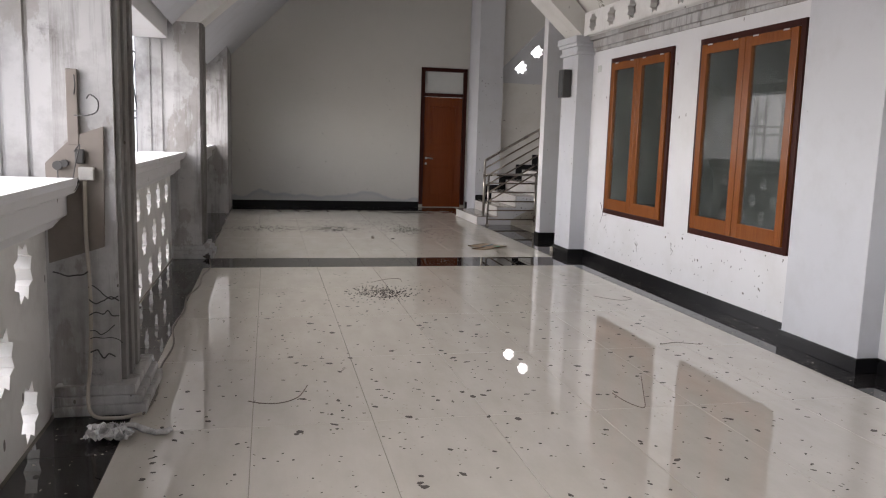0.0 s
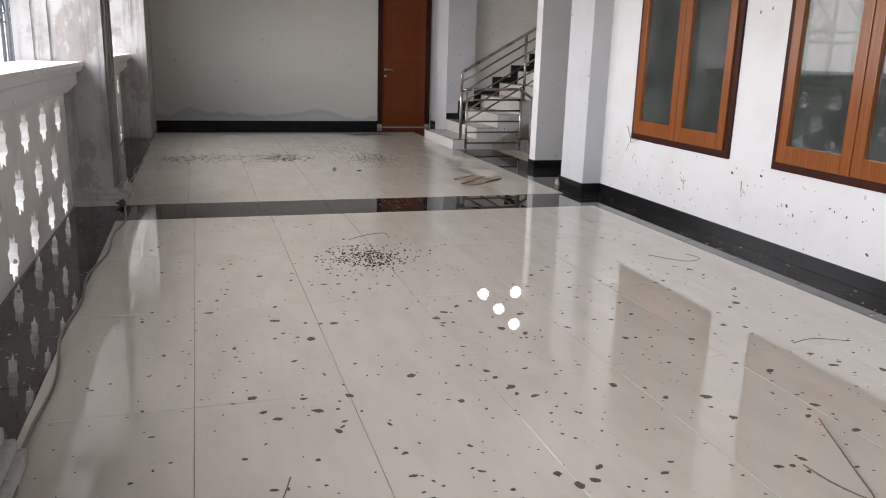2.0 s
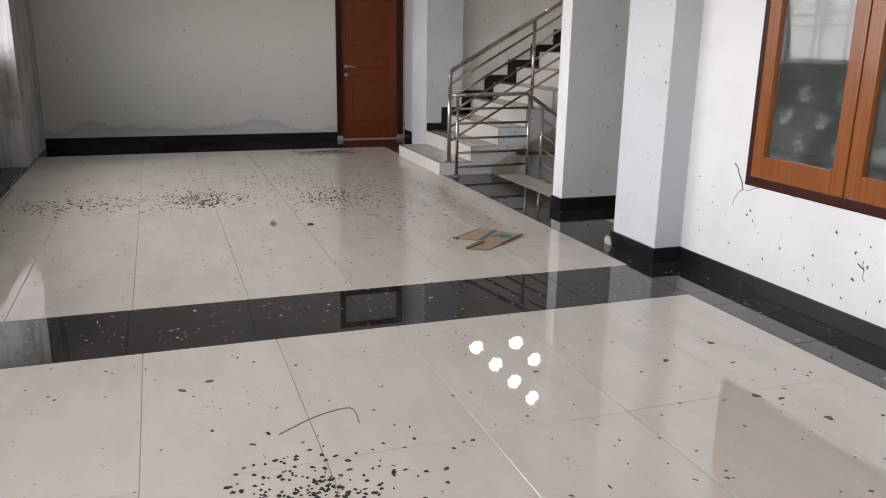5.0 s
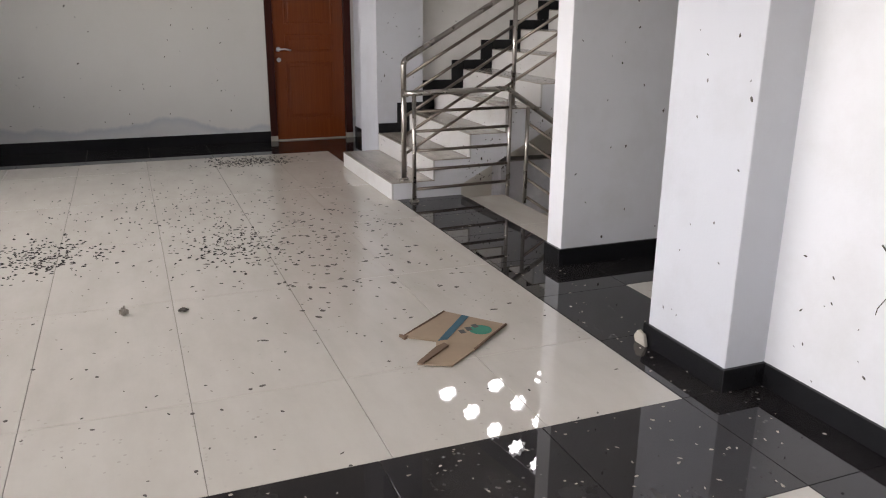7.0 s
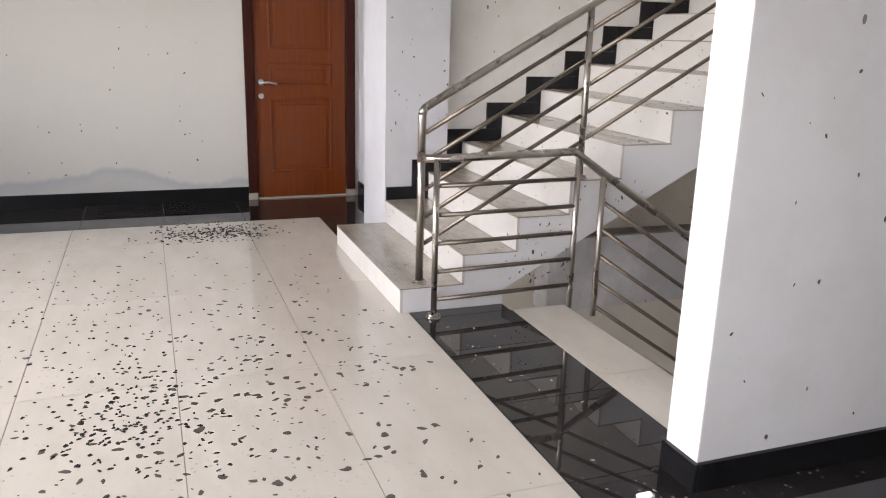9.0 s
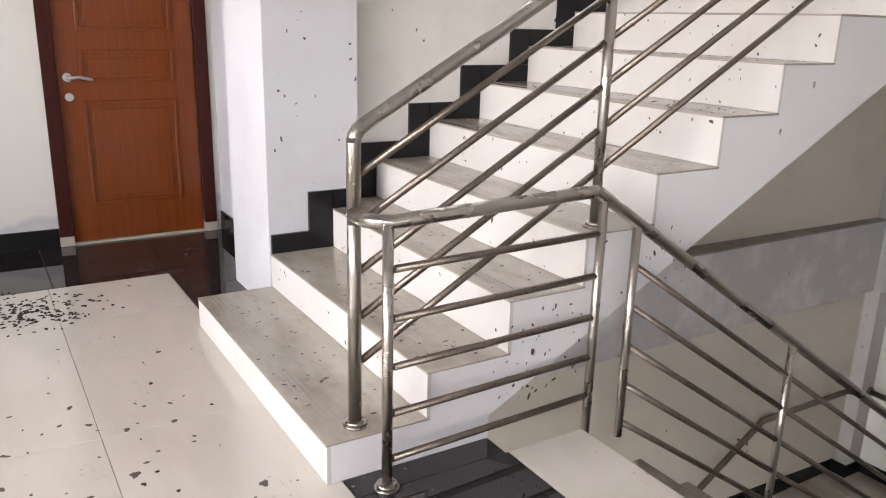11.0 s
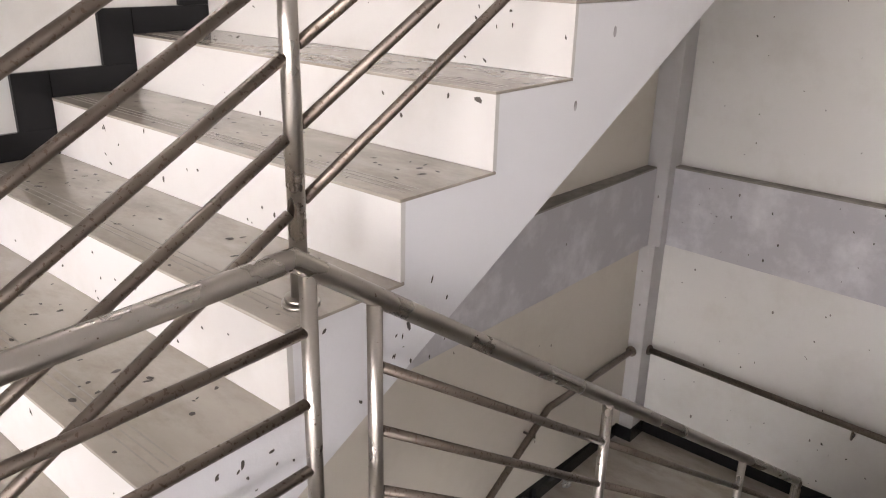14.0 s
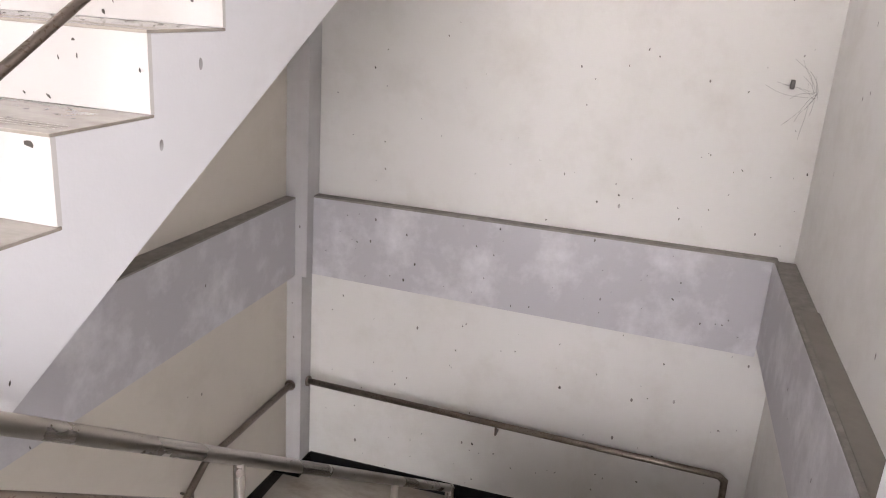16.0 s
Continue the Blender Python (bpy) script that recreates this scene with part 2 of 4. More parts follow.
def plain(name, base, rough=0.6, metal=0.0, var=0.25, scale=8.0, spec=0.5):
    k = Mat(name, rough=rough, metal=metal, spec=spec)
    k.colour(k.mix(k.math("MULTIPLY", k.ramp(k.noise(scale, 6, 0.65), 0.35, 0.75), var), base, tuple(c * 0.4 for c in base)))
    k.bump(k.noise(scale * 6, 4), 0.1, 0.004)
    return k.m


def glass_material():
    k = Mat("window_glass", rough=0.02, spec=0.6)
    out = k.t.nodes["Material Output"]
    clear = k.node("ShaderNodeBsdfTransparent", Color=(0.62, 0.68, 0.66, 1))
    gloss = k.node("ShaderNodeBsdfGlossy", Roughness=0.015, Color=(1, 1, 1, 1))
    fres = k.node("ShaderNodeFresnel", IOR=1.7)
    dirt = k.node("ShaderNodeBsdfDiffuse", Color=(0.38, 0.41, 0.39, 1))
    m1 = k.t.nodes.new("ShaderNodeMixShader")
    m2 = k.t.nodes.new("ShaderNodeMixShader")
    k.t.links.new(fres.outputs[0], m1.inputs[0])
    k.t.links.new(clear.outputs[0], m1.inputs[1])
    k.t.links.new(gloss.outputs[0], m1.inputs[2])
    k.t.links.new(k.ramp(k.noise(3, 5), 0.4, 0.8, 0.03, 0.09), m2.inputs[0])
    k.t.links.new(m1.outputs[0], m2.inputs[1])
    k.t.links.new(dirt.outputs[0], m2.inputs[2])
    k.t.links.new(m2.outputs[0], out.inputs["Surface"])
    return k.m


M_FARWALL = farwall_material()
M_PEEL = peeling_material()
M_TILE = tile_material("cream_polished_tile", (0.60, 0.568, 0.507), (0.535, 0.502, 0.44), 0.003)
M_BLACK = tile_material("black_polished_granite", (0.012, 0.011, 0.012), (0.03, 0.027, 0.027), 0.006, True)
M_STEP = tile_material("beige_stair_tile", (0.43, 0.39, 0.335), (0.34, 0.305, 0.255), 0.16, False, 0.42)
M_RISER = plaster("white_riser_tile", (0.57, 0.555, 0.53), (0.45, 0.415, 0.365), 0.5, False, 0.04)
M_SKIRT = plain("black_granite_skirting", (0.011, 0.011, 0.012), 0.22, 0, 0.3, 5, 0.22)
M_GROUT = plain("grout", (0.24, 0.22, 0.19), 0.9)
M_SASH = wood_material("varnished_orange_teak", (0.25, 0.082, 0.02), (0.17, 0.05, 0.013), 0.22)
M_FRAME = wood_material("dark_red_brown_wood", (0.05, 0.012, 0.008), (0.03, 0.008, 0.006), 0.34, spec=0.15)
M_DOOR = wood_material("varnished_red_brown_door", (0.185, 0.043, 0.010), (0.135, 0.03, 0.007), 0.22)
M_STEEL = steel_material("stainless_steel", (0.44, 0.41, 0.37), (0.38, 0.35, 0.31), -0.04, 0.24)
M_RUSTY = steel_material("rust_stained_steel", (0.25, 0.215, 0.18), (0.17, 0.14, 0.115), 0.055, 0.33)
M_GLASS = glass_material()
M_FROST = plain("frosted_pane", (0.62, 0.64, 0.62), 0.25, 0, 0.1)
M_CARD = plain("brown_cardboard", (0.33, 0.245, 0.165), 0.85, 0, 0.25, 6)
M_CARD_EDGE = plain("torn_cardboard_edge", (0.17, 0.11, 0.07), 0.9)
M_BLUE = plain("blue_print", (0.045, 0.12, 0.16), 0.8)
M_GREEN = plain("green_print", (0.04, 0.22, 0.15), 0.8)
M_JUNCTION = plain("dirty_grey_plastic", (0.40, 0.385, 0.36), 0.5, 0, 0.4, 14)
M_PLY = plain("weathered_plywood", (0.235, 0.205, 0.18), 0.85, 0, 0.35, 4)
M_WIRE = plain("beige_conduit", (0.42, 0.38, 0.32), 0.6)
M_DARK = plain("dark_plastic", (0.05, 0.048, 0.046), 0.5)
M_CABLE = plain("grey_brown_cable", (0.20, 0.175, 0.15), 0.6)
M_PLASTIC = plain("crumpled_pale_plastic", (0.66, 0.66, 0.65), 0.25, 0.0, 1.0, 26)
M_MUD = plain("dry_droppings", (0.030, 0.026, 0.023), 0.9, 0, 0.5, 60)
M_STAIN = plain("dried_mud_spot", (0.085, 0.075, 0.062), 0.8, 0, 0.5, 40)
M_STAIN_PALE = plain("pale_mud_spot", (0.30, 0.27, 0.23), 0.6, 0, 0.4, 40)
M_TWIG = plain("rusty_wire", (0.15, 0.12, 0.10), 0.8)
M_SCAFF = plain("dull_scaffold_steel", (0.10, 0.105, 0.11), 0.5, 0.6, 0.4, 12)
M_ROOM = plaster("pale_green_room_plaster", (0.52, 0.56, 0.54), (0.44, 0.46, 0.44), 0.3)
M_SOCKET = plain("white_plastic", (0.75, 0.75, 0.73), 0.4, 0, 0.1)
M_ALU = plain("brushed_aluminium", (0.62, 0.61, 0.59), 0.35, 1.0, 0.2, 30)
M_CONCRETE = plain("yard_concrete", (0.15, 0.145, 0.135), 0.9, 0, 0.4, 0.8)
M_FACADE = plaster("white_facade_paint", (0.80, 0.80, 0.79), (0.66, 0.65, 0.62), 0.3)
M_LEDGE = plain("rough_cement_ledge", (0.27, 0.25, 0.22), 0.95, 0, 0.6, 14)
M_WEB = plain("dusty_cobweb", (0.16, 0.15, 0.14), 0.95)

# ---- plan ----
XL, XR = -2.50, 2.45            # parapet's inner face, right wall
Y0, Y1 = -7.0, 13.83            # ends of the gallery
YA0, YA1 = 7.05, 7.56           # pillar beside the stair hall
HX1 = 7.42                      # stair hall's far wall
HY0, HY1 = 8.60, 12.32          # stair hall's side walls
RISE, RUN = 0.19, 0.318
STAIR_X, STAIR_Z, SY0, SY1, STUB_Y = 2.005, 0.14, 10.64, 12.30, 12.14
DOWN_X, DRUN, LAND = 2.93, 0.29, -2.28
RIDGE_X, RIDGE_Z, EAVE_Z = 0.13, 5.18, 2.85
PILLARS = (1.97, 7.08, 12.25)   # near faces of the gallery's pillars
W1, W2 = (5.04, 6.48), (3.08, 4.535)
WZ0, WZ1 = 0.625, 2.40


def tread_x(k):
    """Front edge of a tread of the rising flight; the lowest is deeper than the rest."""
    return STAIR_X if k == 0 else 2.042 + k * RUN


def tread_z(k):
    return STAIR_Z if k == 0 else 0.112 + k * 0.1935


# floor bed under the tiles
bm = bm_new()
box(bm, -2.9, 2.06, Y0, Y1, -0.25, -0.006)
box(bm, 2.06, 2.93, Y0, 10.53, -0.25, -0.006)
box(bm, 2.06, 2.61, 10.53, Y1, -0.25, -0.006)
box(bm, 2.61, 2.93, 12.16, Y1, -0.25, -0.006)
box(bm, 2.93, 6.5, 7.0, 8.70, -0.25, -0.006)
floor = structure("floor", bm, M_GROUT, "polished cream tile floor with black granite borders", "floor")

# walls of the gallery
bm = bm_new()
t = 0.22
box(bm, XR, XR + t, Y0, W2[0], 0, 3.2)
box(bm, XR, XR + t, W2[1], W1[0], 0, 3.2)
box(bm, XR, XR + t, W1[1], YA0 + 0.3, 0, 3.2)
for a, b in (W1, W2):
    box(bm, XR, XR + t, a, b, 0, WZ0)
    box(bm, XR, XR + t, a, b, WZ1, 3.2)
wall_right = structure("wall_right", bm, M_WHITE, "white painted plaster wall with two tall windows", "wall")

bm = bm_new()
DX0, DX1, DZ = 1.60, 2.555, 2.85
box(bm, -2.9, DX0, Y1, Y1 + 0.2, 0, 5.4)
box(bm, DX0, DX1, Y1, Y1 + 0.2, DZ, 5.4)
box(bm, DX1, 2.75, Y1, Y1 + 0.2, 0, 5.4)
wall_far = structure("wall_far", bm, M_FARWALL, "off-white end wall with damp stains above the skirting", "wall")
structure("wall_behind", boxed(-2.9, XR + t, Y0 - 0.2, Y0, 0, 5.4), M_WHITE, "plain white end wall", "wall")
structure("wall_behind_door", boxed(1.3, 2.75, Y1 + 0.9, Y1 + 1.0, 0, 3.2), M_CREAM, "plain cream wall beyond the door", "wall")

# wall stub between the door and the stairs, with the stair hall's side wall
bm = bm_new()
box(bm, 2.60, 2.75, 12.72, Y1, 0, 5.4)
box(bm, 2.355, 2.82, STUB_Y, 12.72, 0, 5.4)
structure("wall_stub", bm, M_GREY, "pale grey wall stub beside the door and stairs", "wall")

# side wall behind the stairs, with a triangle of star screens high up
bm = bm_new()
box(bm, 2.82, HX1 + 0.2, HY1, HY1 + 0.2, -4.6, 2.599)
prism(bm, [(2.80, 2.60), (2.80, 5.4), (HX1 + 0.2, 5.4), (HX1 + 0.2, 5.2), (5.43, 5.2), (2.87, 2.60)], "y", HY1, HY1 + 0.2)
box(bm, 5.43, HX1 + 0.2, HY1, HY1 + 0.2, 2.60, 5.2)
wall_stair_side = structure("wall_stair_side", bm, M_CREAM, "cream plaster wall along the stairs", "wall")
bm = bm_new()
box(bm, 2.80, 5.43, HY1 - 0.05, HY1 + 0.13, 2.50, 2.662)
prism(bm, [(2.80, 2.63), (2.80, 2.72), (5.14, 5.10), (5.30, 5.10), (5.30, 5.04), (2.94, 2.63)], "y", HY1 - 0.05, HY1 + 0.006)
structure("beam_screen", bm, M_GREY, "grey frame beams round a triangular star screen", "beam")

bm = bm_new()
box(bm, HX1 + 0.06, HX1 + 0.26, HY0 - 0.2, HY1, -4.6, 5.4)
structure("wall_stair_far", bm, M_CREAM, "cream plaster end wall of the stair hall", "wall")
bm = bm_new()
box(bm, 4.2, HX1 + 0.06, HY0 - 0.15, HY0, -4.6, 5.4)
structure("wall_stair_near", bm, M_CREAM, "cream plaster wall beside the descending stairs", "wall")
bm = bm_new()
box(bm, 2.44, 4.2, 8.71, 8.88, -0.004, 5.4, bevel=0.006)
structure("wall_pier", bm, M_WHITE, "white painted wall pier beside the stairs", "wall")
# plain passage beside the pillar
bm = bm_new()
box(bm, 6.45, 6.6, 7.0, 8.41, 0, 3.2)
box(bm, 4.15, 6.45, 8.41, 8.45, 0, 3.2)
box(bm, 4.15, 4.2, 8.45, 8.708, 0, 3.2)
box(bm, XR + t, 6.45, 7.0, 7.12, 0, 3.2)
structure("wall_passage", bm, M_WHITE, "plain white passage wall", "wall")
structure("ceiling_passage", boxed(XR + t, 6.6, 7.0, 8.708, 3.2, 3.3), M_WHITE, "plain passage ceiling", "ceiling")
bm = bm_new()
box(bm, XR, 2.67, YA1, 8.71, 3.2, 5.4)
structure("wall_over_passage", bm, M_WHITE, "white wall above the passage opening", "wall")
# lower shaft of the stairs
bm = bm_new()
box(bm, -2.6, 2.93, 8.3, 8.5, -4.6, -0.26)
box(bm, -2.6, 2.93, HY1, HY1 + 0.2, -4.6, -0.26)
structure("wall_lower_storey", bm, M_CREAM, "cream walls of the gallery on the storey below", "wall")
structure("floor_lower", boxed(-2.6, HX1 + 0.06, 8.3, HY1, -4.7, -4.6), M_TILE, "tiled floor of the storey below", "floor")

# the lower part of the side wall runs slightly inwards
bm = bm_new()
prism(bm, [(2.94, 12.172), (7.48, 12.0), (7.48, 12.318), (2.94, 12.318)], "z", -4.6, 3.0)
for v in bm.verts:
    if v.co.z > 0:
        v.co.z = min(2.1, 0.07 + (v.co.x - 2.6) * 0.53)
structure("wall_stair_lower", bm, M_BEIGE, "beige plaster wall under the rising stairs, partly dimmed in its colour", "wall")

# beams and corner column in the stair hall
for b in ((HX1 - 0.03, HX1 + 0.08, HY0 + 0.13, 11.9), (3.6, 7.29, 11.93, 12.16), (2.94, HX1, HY0 - 0.02, HY0 + 0.13)):
    bm = boxed(*b, -0.61, -0.025, bevel=0.008)
    for v in bm.verts:
        if v.co.z < -0.5 and b[0] > 7:
            v.co.z -= 0.06 * (11.9 - v.co.y) / 3.2
    structure("beam_ring", bm, M_BEAM, "patchy bare cement ring beam in the stair hall", "beam")
bm = bm_new()
box(bm, 3.2, HX1 - 0.03, HY0 + 0.002, HY0 + 0.125, -0.03, -0.012, bevel=0.006)
box(bm, HX1 - 0.028, HX1 + 0.06, HY0 + 0.1, 11.87, -0.03, -0.014, bevel=0.005)
box(bm, 3.6, 7.29, 11.932, 12.15, -0.03, -0.014, bevel=0.005)
structure("trim_ledge", bm, M_LEDGE, "rough dusty top of the cement beam", "ledge")
bm = boxed(7.31, HX1 + 0.07, 11.885, 12.06, -4.6, -0.61, bevel=0.006)
box(bm, 7.29, HX1 + 0.07, 11.84, 12.06, -0.608, 5.4, bevel=0.008)
structure("column_corner", bm, M_COLUMN, "grey plastered corner column of the stair hall", "column")

# roof: two slopes over the gallery, flat over the stair hall
bm = bm_new()
prism(bm, [(-2.47, 2.58), (RIDGE_X, RIDGE_Z), (RIDGE_X, RIDGE_Z + 0.2), (-2.47, 2.80)], "y", Y0, Y1)
structure("ceiling_slope", bm, M_GREY, "grey sloping plaster ceiling", "ceiling")
bm = bm_new()
prism(bm, [(RIDGE_X, RIDGE_Z), (XR + 0.05, 2.84), (XR + 0.2, 2.95), (RIDGE_X, RIDGE_Z + 0.2)], "y", Y0, YA0 + 0.3)
structure("ceiling_peeling", bm, M_PEEL, "sloping ceiling with peeling white paint", "ceiling")
# Unseen filler, added to keep sky light out of the gap between the ceilings.
bm = bm_new()
prism(bm, [(RIDGE_X - 0.05, RIDGE_Z + 0.02), (XR + 0.05, 2.80), (2.67, 2.80), (2.67, 5.4), (RIDGE_X - 0.05, 5.4)], "y", YA0 + 0.302, YA0 + 0.307)
prism(bm, [(RIDGE_X - 0.05, RIDGE_Z + 0.02), (2.67, 2.80), (2.67, 5.4), (RIDGE_X - 0.05, 5.4)], "y", YA0 + 0.16, YA0 + 0.302)
structure("wall_sky_plug", bm, M_WHITE, "added white wall that plugs the sky gap over the sloping ceiling's end", "wall")
structure("ceiling_hall", boxed(RIDGE_X, HX1 + 0.2, YA0 + 0.31, Y1, RIDGE_Z, RIDGE_Z + 0.2), M_WHITE, "flat white ceiling over the stair hall", "ceiling")


def rib(y0, y1):
    """A gable-shaped beam that springs from two pillars."""
    bm = bm_new()
    d = 0.42
    prism(bm, [(-2.46, 2.62), (-2.17, 2.62), (RIDGE_X, RIDGE_Z - d - 0.1), (2.29, 2.72), (2.45, 2.72), (2.45, 2.86), (RIDGE_X, RIDGE_Z - 0.004), (-2.46, 2.70)], "y", y0, y1)
    return structure("beam_rib", bm, M_CREAM, "cream gable-shaped ceiling beam between pillars", "beam")


rib(2.10, 2.70)
rib(YA0, YA1)
rib(-3.2, -2.6)


# pillars on the right
def right_pillar(y0, y1, x0=2.29):
    e = thing("pillar", (2.4, y0, 0), "square pale grey pillar with a moulded capital", "pillar", "pillars along the windows", "structure")
    part("shaft", boxed(x0, 2.66, y0, y1, -0.004, 2.50, bevel=0.006), M_GREY, e)
    bm = bm_new()
    for i, (g, z0, z1) in enumerate(((0.03, 2.50, 2.54), (0.015, 2.54, 2.60), (0.045, 2.60, 2.64), (0.06, 2.64, 2.72))):
        box(bm, x0 - g, 2.66, y0 - g, y1 + g, z0, z1, bevel=0.008)
    part("capital", bm, M_GREY, e)
    bm = bm_new()
    box(bm, x0 - 0.016, 2.45, y0 - 0.016, y1 + 0.016, 0, 0.10, bevel=0.003)
    part("skirting", bm, M_SKIRT, e, "black granite skirting")
    return e


right_pillar(YA0, YA1, 2.245)
right_pillar(2.08, 2.86)

# skirtings
bm = bm_new()
box(bm, XR - 0.016, XR, Y0, 2.06, 0, 0.10, bevel=0.002)
box(bm, XR - 0.016, XR, 2.88, YA0 - 0.02, 0, 0.10, bevel=0.002)
box(bm, -2.4, DX0 - 0.002, Y1 - 0.016, Y1, 0, 0.115, bevel=0.002)
box(bm, 2.422, 2.44, 8.694, 8.88, 0, 0.105, bevel=0.002)
box(bm, 2.44, 4.15, 8.692, 8.71, 0, 0.105, bevel=0.002)
box(bm, 4.15, 6.45, 8.394, 8.41, 0, 0.105, bevel=0.002)
box(bm, 2.584, 2.60, 12.74, Y1 - 0.02, 0, 0.13, bevel=0.002)
structure("baseboard", bm, M_SKIRT, "black granite skirting along the walls", "baseboard")

# cornice along the windows
bm = bm_new()
for g, z0, z1 in ((0.03, 2.53, 2.57), (0.05, 2.57, 2.66), (0.09, 2.66, 2.71)):
    box(bm, XR - g, XR + 0.01, Y0, YA0 - 0.06, z0, z1, bevel=0.008)
structure("trim_cornice", bm, M_STREAK, "stained moulded plaster cornice above the windows", "cornice")


# pierced vent blocks above the cornice, under the slope
def vent_row(y0, y1):
    e = thing("wall_vent", (2.40, y0, 2.71), "row of stained vent blocks with star-shaped holes above the cornice", "vent block", kind="structure")
    n = int((y1 - y0) / 0.51)
    for i in range(n):
        piece("vent_block", VENT, e, (2.345, y0 + 0.255 + i * 0.51, 2.84))
    return e


# pillars on the open side
def left_pillar(y0, to_wall=False):
    y1 = Y1 if to_wall else y0 + 0.52
    e = thing("pillar", (-2.5, y0, 0), "rain-stained moulded white pillar on a stepped plinth", "pillar", "pillars of the open side", "structure")
    bm = bm_new()
    if to_wall:
        box(bm, -2.87, -2.14, y0, y1, -0.004, 3.2, bevel=0.008)
        part("shaft", bm, M_STREAK, e)
        return e
    # outer half with grooves, inner half as a post
    g = [(-2.87, y0 + 0.10), (-2.80, y0 + 0.10), (-2.80, y0 + 0.06), (-2.72, y0 + 0.06), (-2.715, y0 + 0.075), (-2.70, y0 + 0.075), (-2.695, y0 + 0.06),
         (-2.60, y0 + 0.06), (-2.595, y0 + 0.08), (-2.575, y0 + 0.08), (-2.57, y0 + 0.04), (-2.47, y0 + 0.04), (-2.465, y0 + 0.0),
         (-2.19, y0 + 0.0), (-2.19, y0 + 0.52), (-2.87, y0 + 0.52)]
    prism(bm, g, "z", -0.004, 2.70)
    part("shaft", bm, M_STREAK, e)
    bm = bm_new()
    for i in range(5):
        a = y0 + 0.03 + i * 0.092
        box(bm, -2.195, -2.165 + 0.012 * (i % 2), a, a + 0.078, 0.16, 2.62, bevel=0.006)
    part("moulding", bm, M_RIB_SHADED, e, "ribbed stained moulding with backlit shade in its colour")
    bm = bm_new()
    for g0, z0, z1 in ((0.13, 0.0, 0.055), (0.105, 0.055, 0.10), (0.075, 0.10, 0.15)):
        box(bm, -2.50, -2.19 + g0, y0 - g0 * 0.45, y0 + 0.52 + g0 * 0.45, z0, z1, bevel=0.008)
    part("plinth", bm, M_STREAK, e)
    return e


for y in (PILLARS[0] - 10.2, PILLARS[0] - 5.1, PILLARS[0], PILLARS[1]):
    left_pillar(y)
left_pillar(PILLARS[2], True)

for a, b in ((Y0, PILLARS[0] - 5.1), (PILLARS[0] - 4.58, PILLARS[0]), (PILLARS[0] + 0.52, PILLARS[1]), (PILLARS[1] + 0.52, PILLARS[2])):
    structure("beam_lintel", boxed(-2.86, -2.52, a, b, 2.43, 3.2, bevel=0.006), M_WHITE, "white lintel beam over the open side", "beam")
structure("beam_eaves", boxed(-2.86, -2.472, Y0, Y1, 2.705, 3.3), M_WHITE, "plain eaves beam under the roof", "beam")


# parapet with star-shaped holes
def star_block(name, w, h, r, depth):
    """A block w long and h high with an eight-pointed hole, in the yz plane, x from 0 to -depth."""
    bm = bm_new()
    n = 16
    rim, hole = [], []
    for i in range(n):
        a = 2 * math.pi * i / n + math.pi / 8
        c, s = math.cos(a), math.sin(a)
        q = min((w / 2) / max(abs(c), 1e-6), (h / 2) / max(abs(s), 1e-6))
        rim.append((c * q, s * q))
        k = r if i % 2 == 0 else r * 0.72
        hole.append((c * k, s * k))
    corners = [(w / 2, h / 2), (-w / 2, h / 2), (-w / 2, -h / 2), (w / 2, -h / 2)]
    rings = {}
    for x in (0.0, -depth):
        rings[x] = ([bm.verts.new((x, a, b)) for a, b in rim], [bm.verts.new((x, a, b)) for a, b in hole], [bm.verts.new((x, a, b)) for a, b in corners])
    for x in (0.0, -depth):
        o, inn, co = rings[x]
        for i in range(n):
            j = (i + 1) % n
            a, b = rim[i], rim[j]
            extra = None
            if abs(abs(a[0]) - w / 2) < 1e-6 and abs(abs(b[1]) - h / 2) < 1e-6 and abs(abs(a[1]) - h / 2) > 1e-6:
                extra = (math.copysign(w / 2, a[0]), math.copysign(h / 2, b[1]))
            elif abs(abs(a[1]) - h / 2) < 1e-6 and abs(abs(b[0]) - w / 2) < 1e-6 and abs(abs(b[1]) - h / 2) > 1e-6:
                extra = (math.copysign(w / 2, b[0]), math.copysign(h / 2, a[1]))
            loop = [o[i]]
            if extra:
                loop.append(co[corners.index(extra)])
            loop += [o[j], inn[j], inn[i]]
            bm.faces.new(loop)
    a, b = rings[0.0], rings[-depth]
    for i in range(n):
        j = (i + 1) % n
        bm.faces.new((a[1][i], a[1][j], b[1][j], b[1][i]))
    bmesh.ops.remove_doubles(bm, verts=bm.verts[:], dist=1e-5)
    bmesh.ops.recalc_face_normals(bm, faces=bm.faces[:])
    me = bpy.data.meshes.new(name)
    bm.to_mesh(me)
    bm.free()
    return me


BLOCK = star_block("star_block", 0.64, 0.325, 0.145, 0.13)
BLOCK.materials.append(M_SCREEN)
HALF = bpy.data.meshes.new("half_block")
bm = boxed(-0.13, 0, -0.16, 0.16, -0.1625, 0.1625)
bm.to_mesh(HALF)
bm.free()
HALF.materials.append(M_SCREEN)


